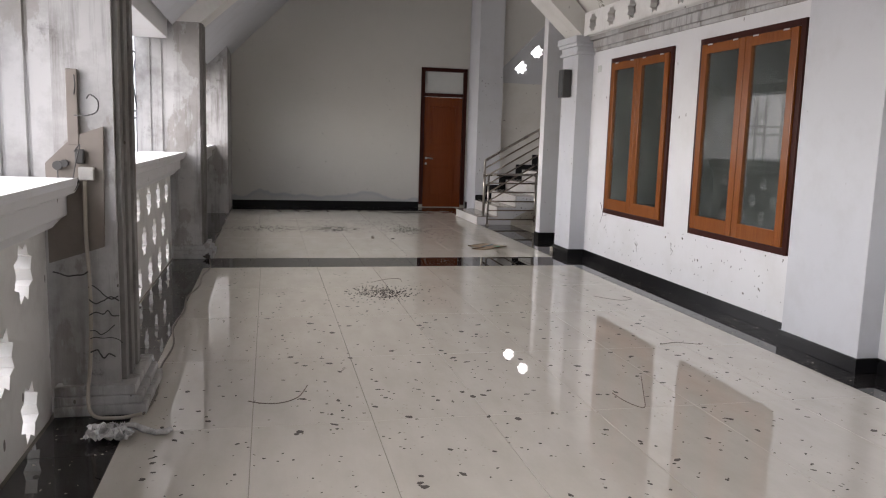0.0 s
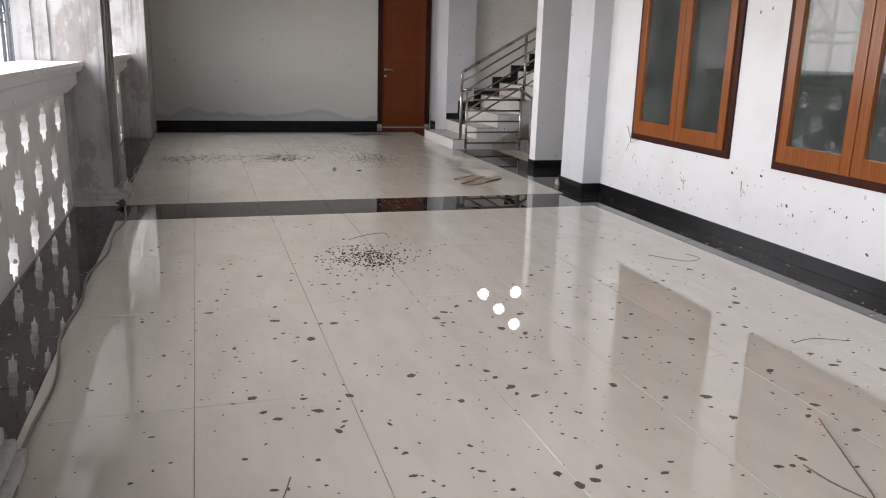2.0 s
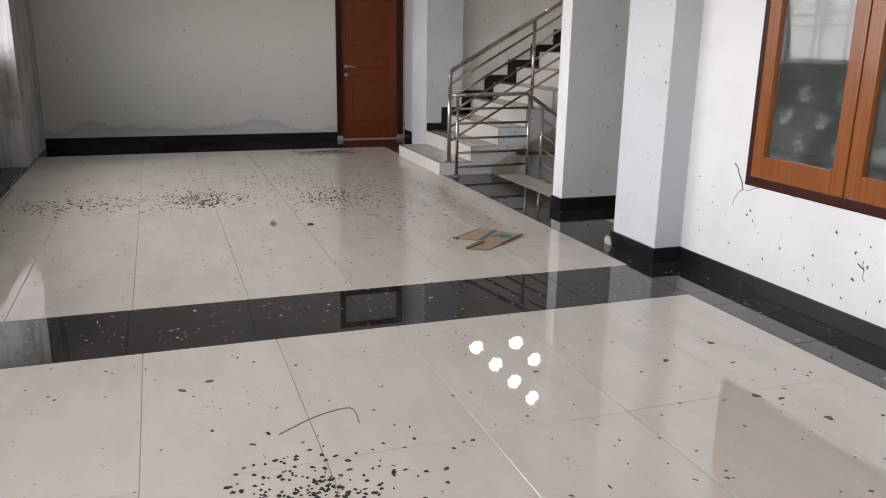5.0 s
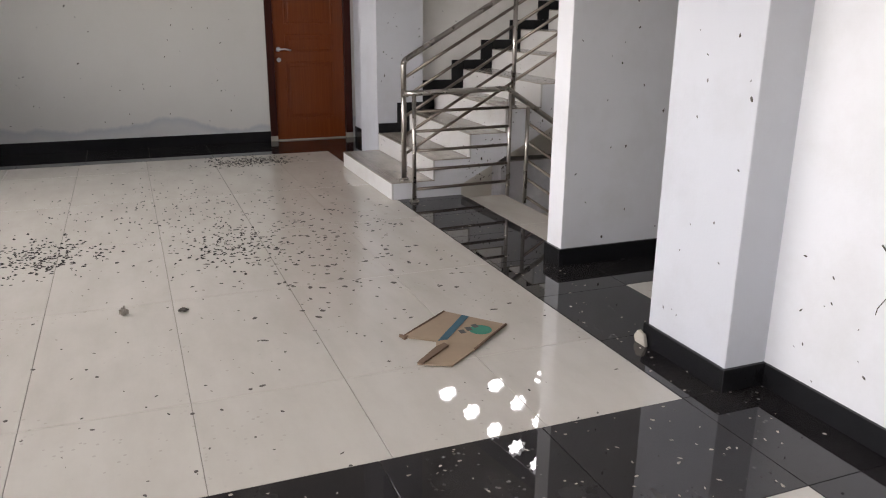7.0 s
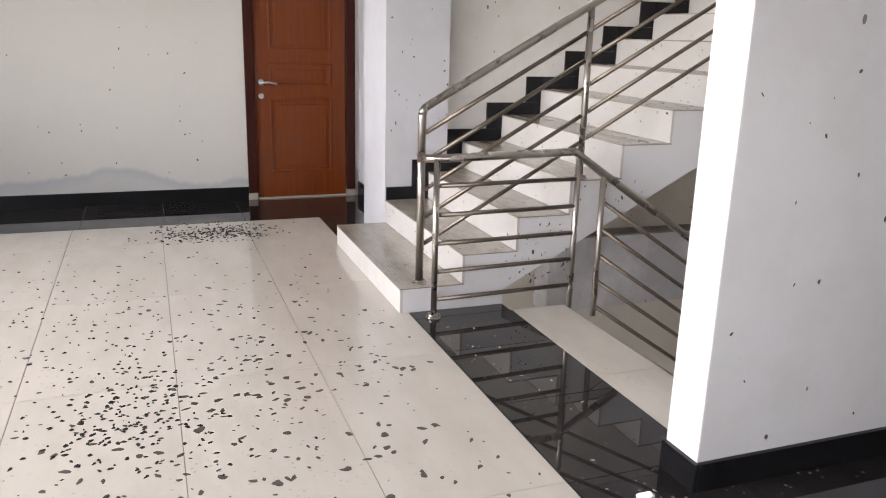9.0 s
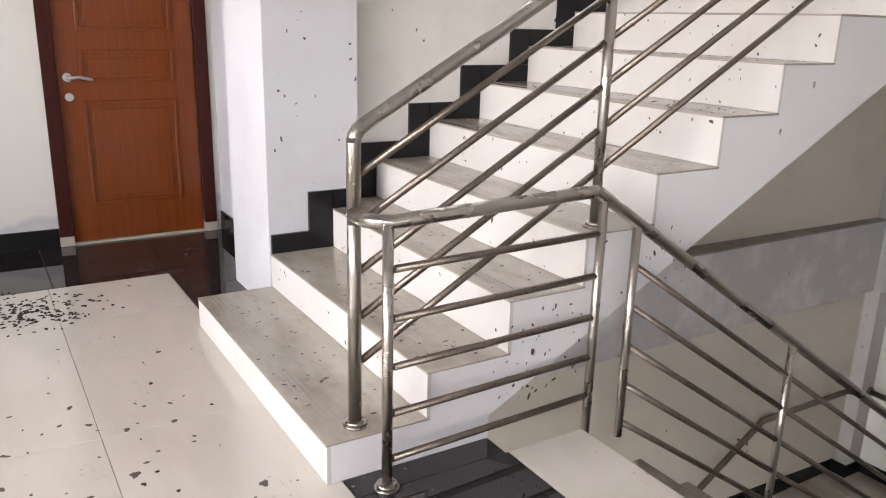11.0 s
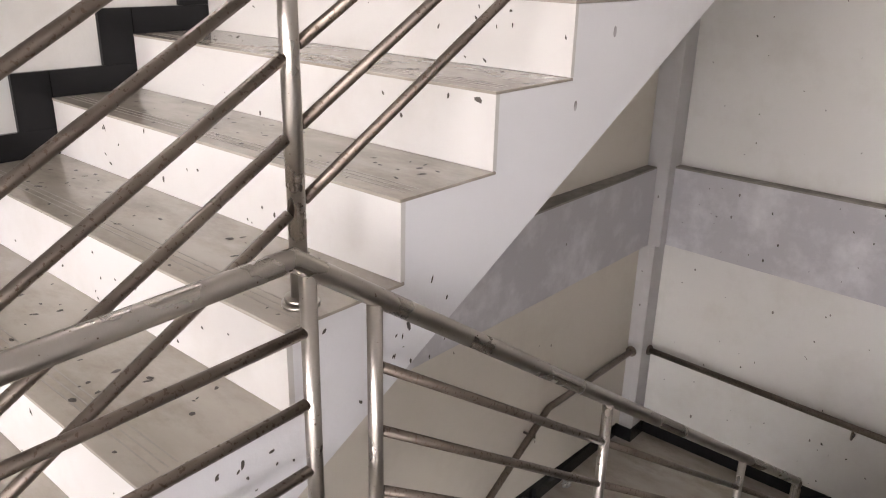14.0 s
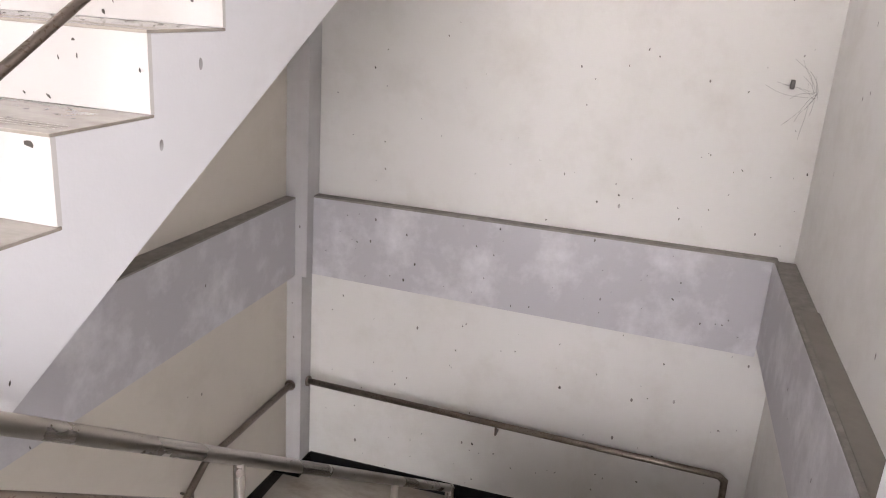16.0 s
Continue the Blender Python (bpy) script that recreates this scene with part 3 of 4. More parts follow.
def parapet(y0, y1):
    e = thing("parapet", (-2.56, y0, 0), "pierced grey cement parapet with star-shaped holes and a white sill", "parapet", "parapets of the open side", "structure")
    bm = bm_new()
    prism(bm, [(-2.80, 1.20), (-2.36, 1.20), (-2.35, 1.17), (-2.37, 1.13), (-2.41, 1.11), (-2.41, 1.02), (-2.44, 1.00), (-2.48, 0.955), (-2.66, 0.955), (-2.80, 1.10)], "y", y0, y1)
    part("sill", bm, M_WHITE, e, "white painted moulded sill")
    n = int((y1 - y0) / 0.64)
    start = y0 + (y1 - y0 - n * 0.64) / 2
    for r, z in enumerate((0.7925, 0.4675, 0.1425)):
        m = n if r % 2 == 0 else n - 1
        for i in range(m):
            piece("star_block", BLOCK, e, (XL - 0.02, start + 0.32 + (0.32 if r % 2 else 0) + i * 0.64, z))
        if r % 2:
            for yy in (start + 0.16, start + n * 0.64 - 0.16):
                piece("half_block", HALF, e, (XL - 0.02, yy, z))
    bm = bm_new()
    if start - y0 > 0.005:
        box(bm, XL - 0.15, XL - 0.02, y0, start, 0, 0.955)
        box(bm, XL - 0.15, XL - 0.02, start + n * 0.64, y1, 0, 0.955)
        part("end_pier", bm, M_SCREEN, e)
    else:
        bm.free()
    return e


for a, b in ((PILLARS[0] - 9.68, PILLARS[0] - 5.1), (PILLARS[0] - 4.58, PILLARS[0]), (PILLARS[0] + 0.52, PILLARS[1]), (PILLARS[1] + 0.52, PILLARS[2])):
    parapet(a, b)

VENT = star_block("vent_block", 0.51, 0.27, 0.115, 0.07)
VENT.materials.append(M_SCREEN)
vent_row(2.9, YA0 - 0.03)

# star screen over the stairs
SBLOCK = star_block("screen_star", 0.616, 0.305, 0.132, 0.06)
SBLOCK.materials.append(M_GREY)
screen = thing("star_screen", (3.23, HY1 + 0.1, 2.65), "triangular cement screen with star-shaped holes, daylight behind", "screen", kind="structure")
for r in range(8):
    z = 2.81 + r * 0.305
    x = 3.235 + r * 0.308
    while x < 5.65:
        piece("screen_star", SBLOCK, screen, (x, HY1 + 0.13, z), math.pi / 2)
        x += 0.616


# ---- windows ----
def window(name, y0, y1):
    w = tagged(new(name), "closed two-leaf window, varnished orange wood in a dark red frame", "window", kind="structure")
    w.location = (XR, y0, WZ0)
    f = 0.05
    bm = bm_new()
    box(bm, XR - 0.022, XR + 0.14, y0 - 0.005, y0 + f, WZ0 - 0.005, WZ1 + 0.005, bevel=0.004)
    box(bm, XR - 0.022, XR + 0.14, y1 - f, y1 + 0.005, WZ0 - 0.005, WZ1 + 0.005, bevel=0.004)
    box(bm, XR - 0.022, XR + 0.14, y0 + f, y1 - f, WZ1 - f, WZ1 + 0.005, bevel=0.004)
    box(bm, XR - 0.022, XR + 0.14, y0 + f, y1 - f, WZ0 - 0.005, WZ0 + f, bevel=0.004)
    part("window_frame", bm, M_FRAME, w, "dark red-brown wooden frame")
    mid = (y0 + y1) / 2
    for a, b in ((y0 + f + 0.003, mid - 0.004), (mid + 0.004, y1 - f - 0.003)):
        lo, hi, s, bt = WZ0 + f + 0.003, WZ1 - f - 0.003, 0.085, 0.125
        bm = bm_new()
        x0, x1 = XR - 0.040, XR + 0.012
        box(bm, x0, x1, a, a + s, lo, hi, bevel=0.006)
        box(bm, x0, x1, b - s, b, lo, hi, bevel=0.006)
        box(bm, x0, x1, a + s, b - s, hi - s, hi, bevel=0.006)
        box(bm, x0, x1, a + s, b - s, lo, lo + bt, bevel=0.006)
        sash = part("sash", bm, M_SASH, w, "varnished orange-brown wooden sash")
        p = part("pane", boxed(XR - 0.016, XR - 0.012, a + s - 0.008, b - s + 0.008, lo + bt - 0.008, hi - s + 0.008), M_GLASS, w)
        p.visible_shadow = False
        for yy in (a + 0.14, b - 0.14):
            part("hinge", boxed(x0 - 0.006, x0 + 0.004, yy - 0.035, yy + 0.035, hi - 0.012, hi, bevel=0.002), M_ALU, w)
    return w


window("window_1", *W1)
window("window_2", *W2)

# plain room behind the windows
bm = bm_new()
box(bm, 5.6, 5.7, 2.2, 7.0, 0, 3.2)
box(bm, XR + t, 5.6, 2.1, 2.2, 0, 3.2)
structure("wall_room", bm, M_ROOM, "pale green wall of the room behind the windows", "wall")
structure("floor_room", boxed(XR + t, 5.7, 2.2, 7.0, -0.1, 0), M_TILE, "tiled floor of the room behind the windows", "floor")
structure("ceiling_room", boxed(XR + t, 5.7, 2.2, 7.0, 3.0, 3.1), M_ROOM, "plain room ceiling", "ceiling")


def scaffold(x, y0, y1):
    """A steel scaffold frame with cross braces."""
    e = thing("scaffold_tower", (x, y0, -4.75), "dull steel scaffold tower with cross braces standing in the yard", "scaffold", "scaffold towers in the yard")
    for xx in (x, x + 0.75):
        for yy in (y0, y1):
            part("upright", tubed([(xx, yy, -4.75), (xx, yy, 4.2)], 0.036, 8), M_SCAFF, e)
        for zz in (-3.0, -1.2, 0.6, 1.75, 1.95, 3.6):
            part("crossbar", tubed([(xx, y0, zz), (xx, y1, zz)], 0.026, 8), M_SCAFF, e)
        part("brace", tubed([(xx, y0, -1.1), (xx, y1, 0.5)], 0.02, 8), M_SCAFF, e)
        part("brace", tubed([(xx, y1, -1.1), (xx, y0, 0.5)], 0.02, 8), M_SCAFF, e)
        part("brace", tubed([(xx, y0, 2.0), (xx, y1, 3.55)], 0.02, 8), M_SCAFF, e)
        part("brace", tubed([(xx, y1, 2.0), (xx, y0, 3.55)], 0.02, 8), M_SCAFF, e)
    return e


for i in range(8):
    scaffold(-5.9, 8.2 + i * 2.1, 9.7 + i * 2.1)


# ---- door ----
def door():
    d = tagged(new("door_1"), "closed red-brown panelled wooden door with a pale transom pane", "door", kind="structure")
    d.location = (DX0, Y1, 0)
    f = 0.075
    bm = bm_new()
    box(bm, DX0 - 0.004, DX0 + f, Y1 - 0.025, Y1 + 0.12, 0.06, DZ, bevel=0.005)
    box(bm, DX1 - f, DX1 + 0.004, Y1 - 0.025, Y1 + 0.12, 0.06, DZ, bevel=0.005)
    box(bm, DX0 + f, DX1 - f, Y1 - 0.025, Y1 + 0.12, DZ - f, DZ, bevel=0.005)
    box(bm, DX0 + f, DX1 - f, Y1 - 0.025, Y1 + 0.12, 2.27, 2.34, bevel=0.005)
    part("door_frame", bm, M_FRAME, d, "dark brown wooden frame")
    bm = bm_new()
    box(bm, DX0 - 0.006, DX0 + f, Y1 - 0.028, Y1 + 0.1, 0.0, 0.058, bevel=0.004)
    box(bm, DX1 - f, DX1 + 0.006, Y1 - 0.028, Y1 + 0.1, 0.0, 0.058, bevel=0.004)
    part("frame_foot", bm, M_WIRE, d, "pale cement foot of the frame")
    a, b = DX0 + f + 0.003, DX1 - f - 0.003
    leaf = part("leaf", boxed(a, b, Y1 + 0.012, Y1 + 0.05, 0.012, 2.262, bevel=0.003), M_DOOR, d)
    for z0, z1 in ((0.24, 0.88), (0.99, 1.18), (1.29, 2.08)):
        bm = bm_new()
        x0, x1, w = a + 0.125, b - 0.125, 0.022
        box(bm, x0, x0 + w, Y1 - 0.001, Y1 + 0.014, z0, z1, bevel=0.005)
        box(bm, x1 - w, x1, Y1 - 0.001, Y1 + 0.014, z0, z1, bevel=0.005)
        box(bm, x0 + w, x1 - w, Y1 - 0.001, Y1 + 0.014, z1 - w, z1, bevel=0.005)
        box(bm, x0 + w, x1 - w, Y1 - 0.001, Y1 + 0.014, z0, z0 + w, bevel=0.005)
        box(bm, x0 + 0.05, x1 - 0.05, Y1 + 0.004, Y1 + 0.014, z0 + 0.05, z1 - 0.05, bevel=0.004)
        part("panel_moulding", bm, M_DOOR, leaf)
    bm = bm_new()
    hx, hz = a + 0.055, 1.02
    tube(bm, [(hx, Y1 + 0.012, hz), (hx, Y1 - 0.0, hz)], 0.026, 16)
    tube(bm, [(hx, Y1 + 0.005, hz), (hx, Y1 - 0.045, hz), (hx + 0.012, Y1 - 0.052, hz), (hx + 0.06, Y1 - 0.052, hz + 0.004), (hx + 0.13, Y1 - 0.045, hz - 0.012)], 0.0095, 10)
    part("door_handle", bm, M_ALU, d, "brushed aluminium lever handle")
    bm = bm_new()
    tube(bm, [(hx, Y1 + 0.012, hz - 0.115), (hx, Y1 - 0.002, hz - 0.115)], 0.024, 16)
    part("lock_plate", bm, M_ALU, d, "round aluminium keyhole plate")
    part("transom_pane", boxed(DX0 + f - 0.01, DX1 - f + 0.01, Y1 + 0.03, Y1 + 0.036, 2.33, DZ - f + 0.01), M_FROST, d, "pale frosted pane")
    part("threshold", boxed(a, b, Y1 - 0.02, Y1 + 0.06, 0.0, 0.012, bevel=0.003), M_WIRE, d)
    return d


door()


# ---- stairs ----
N_UP = 13
stairs = thing("staircase", (STAIR_X, SY0, 0), "white-sided staircase with beige tiled treads going up", "staircase")
bm = bm_new()
prof = [(STAIR_X + 0.015, 0.0)]
for k in range(N_UP):
    x, z = tread_x(k) + 0.015, tread_z(k) - 0.009
    prof += [(x, z), (tread_x(k + 1) + 0.015, z)]
xe, ze = prof[-1]
prof += [(xe, 0.08 + (xe - 2.60) * 0.53), (2.61, 0.085), (2.61, 0.0)]
prism(bm, prof, "y", SY0, STUB_Y - 0.001)
part("flight", bm, M_WHITE, stairs, "white plastered flight")
ux = tread_x(N_UP) + 0.02
uz = tread_z(N_UP - 1)
part("landing", boxed(ux, HX1 + 0.05, SY0 - 0.05, SY1, uz - 0.3, uz), M_WHITE, stairs)
for k in range(N_UP):
    x, z, x1 = tread_x(k), tread_z(k), tread_x(k + 1)
    y0, end = SY0 - 0.003, STUB_Y - 0.001 if k < 2 else SY1
    tr = part("tread", boxed(x - 0.003, x1 + 0.012, y0, end, z - 0.008, z, bevel=0.002), M_STEP, stairs, "beige polished tread tile" if k == 0 else "")
    part("riser", boxed(x, x + 0.0145, SY0 - 0.0015, end, (tread_z(k - 1) if k else 0.0) + 0.001, z - 0.0085), M_RISER, stairs)
    bm = bm_new()
    for g in (0.045, 0.065, 0.085):
        box(bm, x + g - 0.0018, x + g + 0.0018, y0 + 0.03, end - 0.03, z - 0.001, z + 0.0006)
    part("anti_slip_line", bm, M_STAIN_PALE, tr)

# stepped black skirting on the wall beside the treads
skirting = thing("baseboard_stairs", (STAIR_X, SY1, STAIR_Z), "stepped black granite skirting beside the treads", "baseboard", kind="structure")
for k in range(1, N_UP):
    bm = bm_new()
    x, z, x1, z1 = tread_x(k), tread_z(k), tread_x(k + 1), tread_z(k + 1)
    back = STUB_Y - 0.001 if k < 3 else SY1 - 0.001
    x0 = 2.83 if k == 3 else x + 0.002
    if k == 2:
        x1 = 2.825
    box(bm, x0 if k != 3 else 2.99, x1 - 0.001, back - 0.018, back, z + 0.001, z + 0.092)
    if k == 2:
        box(bm, 2.825, tread_x(3) - 0.001, SY1 - 0.019, SY1 - 0.001, z + 0.001, z1 + 0.092)
    elif k < N_UP - 1:
        box(bm, x1 - 0.125, x1 - 0.001, back - 0.018, back, z + 0.093, z1 + 0.092)
    part("skirting_tile", bm, M_SKIRT, skirting)
structure("wall_stair_lining", boxed(2.82, HX1, SY1, HY1 + 0.001, 0.0, 2.50), M_CREAM, "cream wall plaster beside the stairs", "wall")

# flight going down, its landing and the flight below
down = thing("staircase", (DOWN_X, HY0, LAND), "white-sided staircase with beige tiled treads going down", "staircase")
for k in range(11):
    x, z = DOWN_X + k * DRUN, -(k + 1) * RISE
    part("tread", boxed(x, x + DRUN + 0.012, HY0 + 0.1, 10.50, z - 0.02, z, bevel=0.003), M_STEP, down)
    part("riser", boxed(x - 0.018, x, HY0 + 0.1, 10.50, z, z + RISE - 0.021), M_RISER, down)
bm = bm_new()
prism(bm, [(DOWN_X - 0.02, -0.10), (DOWN_X - 0.02, -0.45), (DOWN_X + 11 * DRUN, LAND - 0.2), (DOWN_X + 11 * DRUN, LAND + 0.10)], "y", HY0 + 0.1, 10.50)
part("flight", bm, M_WHITE, down)
LX = DOWN_X + 11 * DRUN
part("landing", boxed(LX, HX1 + 0.06, HY0, HY1, LAND - 0.2, LAND), M_STEP, down, "brownish tiled landing")
for k in range(8):
    x, z = LX - k * DRUN, LAND - (k + 1) * RISE
    part("tread", boxed(x - DRUN - 0.012, x, 10.62, SY1, z - 0.02, z, bevel=0.003), M_STEP, down)
    part("riser", boxed(x, x + 0.018, 10.62, SY1, z, z + RISE - 0.021), M_RISER, down)
bm = bm_new()
box(bm, HX1 + 0.044, HX1 + 0.06, HY0, 11.87, LAND, LAND + 0.11)
box(bm, 7.254, 7.27, 11.88, 12.02, LAND, LAND + 0.11)
box(bm, 7.254, HX1 + 0.044, 11.864, 11.88, LAND, LAND + 0.11)
box(bm, LX, 7.254, 12.0, 12.07, LAND, LAND + 0.11)
for k in range(8):
    x, z = LX - k * DRUN, LAND - (k + 1) * RISE
    box(bm, x - DRUN, x, 12.03 + k * 0.012, 12.16, z, z + 0.30)
structure("baseboard_landing", bm, M_SKIRT, "dark skirting round the lower landing", "baseboard")

# ---- railings ----
RY = 10.535


def flange(bm, x, y, z):
    disc(bm, x, y, z, 0.040, 0.008, 18)
    disc(bm, x, y, z + 0.008, 0.033, 0.012, 18)


def nose(x):
    """Height of the line through the tread noses of the upper flight."""
    return STAIR_Z + (x - STAIR_X) * 0.5775


up_rail = thing("stair_railing", (2.09, 10.70, STAIR_Z), "stainless steel tube railing of the rising stairs", "railing", "stainless stair railings")
UY, PX = 10.71, (2.135, 3.092, 4.85)
for i, px in enumerate(PX):
    z0 = tread_z(max(0, int((px - 2.042) / RUN)))
    top = nose(px) + 0.885
    post = part("post", tubed([(px, UY, z0), (px, UY, top - 0.03)], 0.0215 if i == 0 else 0.0188, 14), M_STEEL, up_rail)
    bm = bm_new()
    flange(bm, px, UY, z0)
    part("flange", bm, M_STEEL, post)
bm = bm_new()
t0 = nose(2.135) + 0.845
tube(bm, [(2.135, UY, t0 - 0.25), (2.135, UY, t0 - 0.01), (2.139, UY, t0 + 0.012), (2.151, UY, t0 + 0.031), (2.172, UY, t0 + 0.046), (5.375, UY, t0 + 0.046 + 3.203 * 0.5775)], 0.0218, 16)
part("handrail", bm, M_STEEL, up_rail)
for j in range(5):
    h = 0.135 + j * 0.15
    for a, b in zip(PX[:-1], PX[1:]):
        part("crossbar", tubed([(a + 0.02, UY, nose(a + 0.02) + h), (b - 0.02, UY, nose(b - 0.02) + h)], 0.0122, 10), M_RUSTY, up_rail)

low_rail = thing("stair_railing", (2.16, RY, 0), "stainless steel tube railing round the descending stairs", "railing", "stainless stair railings")
SL, RX, END_X = 0.672, 2.972, 5.92


def rail_z(x):
    return 0.862 - max(0.0, x - RX) * SL


def rail_y(x):
    """The lower railing stands slightly askew to the flight."""
    return RY + (x - 2.16) * 0.05 if x < RX else RY + 0.0406 - (x - RX) * 0.085


def down_z(x):
    return 0.0 if x < DOWN_X else -(int((x - DOWN_X) / DRUN) + 1) * RISE


bm = bm_new()
tube(bm, [(2.125, UY - 0.02, 0.845), (2.125, UY - 0.10, 0.845), (2.14, RY + 0.03, 0.85), (2.175, RY, 0.853), (RX, rail_y(RX), 0.862), (END_X, rail_y(END_X), rail_z(END_X))], 0.0218, 16)
part("handrail", bm, M_STEEL, low_rail)
LPOST = (2.16, 3.002, 3.158, 4.06, 5.18, END_X)
for i, px in enumerate(LPOST):
    base = -0.10 if i in (1, 2) else (0.0 if i == 0 else max(LAND, down_z(px) - 0.12))
    post = part("post", tubed([(px, rail_y(px), base), (px, rail_y(px), rail_z(px) - 0.015)], 0.0168, 14), M_STEEL, low_rail)
    if i == 0:
        bm = bm_new()
        flange(bm, px, RY, 0.0)
        part("flange", bm, M_STEEL, post)
for j in range(5):
    z = 0.10 + j * 0.153
    part("crossbar", tubed([(2.18, RY, z), (2.99, rail_y(2.99), z)], 0.012, 10), M_RUSTY, low_rail)
for j in range(5):
    h = 0.155 + j * 0.155
    for a, b in zip(LPOST[2:-1], LPOST[3:]):
        part("crossbar", tubed([(a + 0.015, rail_y(a), rail_z(a + 0.015) - h), (b - 0.015, rail_y(b), rail_z(b - 0.015) - h)], 0.012, 10), M_RUSTY, low_rail)
bm = bm_new()
ey, ez = rail_y(END_X), rail_z(END_X)
tube(bm, [(END_X - 0.01, ey, ez), (END_X + 0.06, ey, ez - 0.03), (END_X + 0.075, ey, ez - 0.05), (END_X + 0.075, ey, ez - 0.145), (END_X, ey, ez - 0.155)], 0.0165, 12)
part("end_bend", bm, M_STEEL, low_rail)

wall_rail = thing("wall_handrail", (7.3, 10.3, LAND + 0.8), "stainless steel handrail fixed to the landing walls", "handrail")
HZ = -1.50
part("rail", tubed([(HX1 - 0.02, 11.86, HZ), (HX1 - 0.02, 8.80, HZ - 0.075), (HX1 - 0.03, 8.76, HZ - 0.10), (HX1 - 0.03, 8.75, HZ - 0.5)], 0.024, 12), M_RUSTY, wall_rail)
part("side_rail", tubed([(7.262, 11.95, HZ + 0.01), (6.15, 11.97, HZ), (4.6, 12.0, HZ - 1.55 * 0.655)], 0.024, 12), M_RUSTY, wall_rail)
for y in (10.36,):
    bm = bm_new()
    z = HZ - (11.86 - y) * 0.0245
    tube(bm, [(HX1 - 0.02, y, z), (HX1 - 0.02, y, z - 0.085), (HX1 + 0.06, y, z - 0.09)], 0.009, 8)
    part("bracket", bm, M_RUSTY, wall_rail)
for x in (6.0, 5.2):
    bm = bm_new()
    z = HZ - max(0, 6.15 - x) * 0.655
    tube(bm, [(x, 11.97, z), (x, 11.97, z - 0.06), (x, 12.08, z - 0.06)], 0.009, 8)
    part("bracket", bm, M_RUSTY, wall_rail)
part("end_flange", tubed([(HX1 - 0.02, 11.87, HZ), (HX1 - 0.02, 11.855, HZ)], 0.042, 16), M_RUSTY, wall_rail)
part("end_flange", tubed([(7.27, 11.95, HZ + 0.01), (7.255, 11.95, HZ + 0.01)], 0.042, 16), M_RUSTY, wall_rail)

# ---- things on the walls ----
box_lamp = thing("wall_speaker", (2.24, 7.25, 2.0), "small dark grey box loudspeaker fixed to the pillar", "speaker")
part("case", boxed(2.13, 2.24, 7.22, 7.38, 1.99, 2.33, bevel=0.008), M_DARK, box_lamp)
part("grille", boxed(2.122, 2.13, 7.235, 7.365, 2.01, 2.31, bevel=0.003), M_SCAFF, box_lamp)
part("bracket", boxed(2.24, 2.247, 7.27, 7.33, 2.05, 2.26), M_DARK, box_lamp)
socket = thing("wall_socket", (2.45, 2.93, 0.55), "white plastic power socket on the wall", "socket")
part("plate", boxed(2.438, 2.451, 2.90, 2.975, 0.55, 0.63, bevel=0.004), M_SOCKET, socket)
part("outlet", tubed([(2.439, 2.938, 0.59), (2.434, 2.938, 0.59)], 0.02, 14), M_SOCKET, socket)
note = tagged(part("paper_label", boxed(2.446, 2.4505, 6.80, 6.90, 2.28, 2.36), M_FROST), "small faded paper label stuck to the wall", "label")

board = thing("wiring_board", (-2.36, 1.97, 0.78), "weathered plywood sheet with old wiring on a pillar", "board")
bm = bm_new()
prism(bm, [(-2.50, 0.78), (-2.245, 0.86), (-2.235, 1.45), (-2.37, 1.40), (-2.50, 1.27)], "y", 1.945, 1.968)
part("sheet", bm, M_PLY, board)
bm = bm_new()
box(bm, -2.395, -2.345, 1.94, 1.969, 1.36, 1.72, bevel=0.004)
part("batten", bm, M_PLY, board, "narrow wooden batten")
part("junction_box", boxed(-2.345, -2.275, 1.905, 1.944, 1.19, 1.255, bevel=0.006), M_JUNCTION, board, "dirty pale plastic junction box")
bm = bm_new()
tube(bm, [(-2.44, 1.945, 1.26), (-2.44, 1.915, 1.26)], 0.022, 12)
tube(bm, [(-2.41, 1.945, 1.27), (-2.41, 1.918, 1.27)], 0.018, 12)
box(bm, -2.36, -2.32, 1.91, 1.944, 1.27, 1.34, bevel=0.006)
part("switch", bm, M_DARK, board)
part("loose_wire", tubed(smooth([(-2.44, 1.92, 1.25), (-2.43, 1.90, 1.17), (-2.40, 1.90, 1.12), (-2.36, 1.91, 1.15), (-2.34, 1.91, 1.21)]), 0.0032, 6), M_DARK, board)
part("loose_wire", tubed(smooth([(-2.36, 1.91, 1.33), (-2.33, 1.89, 1.36), (-2.35, 1.89, 1.28), (-2.37, 1.90, 1.18)]), 0.0032, 6), M_DARK, board)
part("loose_wire", tubed(smooth([(-2.36, 1.93, 1.50), (-2.30, 1.90, 1.50), (-2.25, 1.89, 1.52), (-2.245, 1.90, 1.57), (-2.28, 1.91, 1.60), (-2.30, 1.92, 1.58)]), 0.0032, 6), M_DARK, board)
part("loose_wire", tubed(smooth([(-2.36, 1.94, 1.60), (-2.345, 1.90, 1.64), (-2.35, 1.91, 1.69)]), 0.0032, 6), M_DARK, board)
conduit = thing("conduit_cable", (-2.3, 1.9, 0), "beige conduit and cable running down the pillar to the floor", "cable")
bm = bm_new()
tube(bm, smooth([(-2.32, 1.93, 1.19), (-2.325, 1.93, 0.95), (-2.315, 1.935, 0.62), (-2.325, 1.94, 0.30), (-2.335, 1.90, 0.10), (-2.30, 1.86, 0.02), (-2.18, 1.84, 0.012), (-2.08, 1.88, 0.014)]), 0.0095, 10)
part("conduit", bm, M_WIRE, conduit)
wires = random.Random(21)
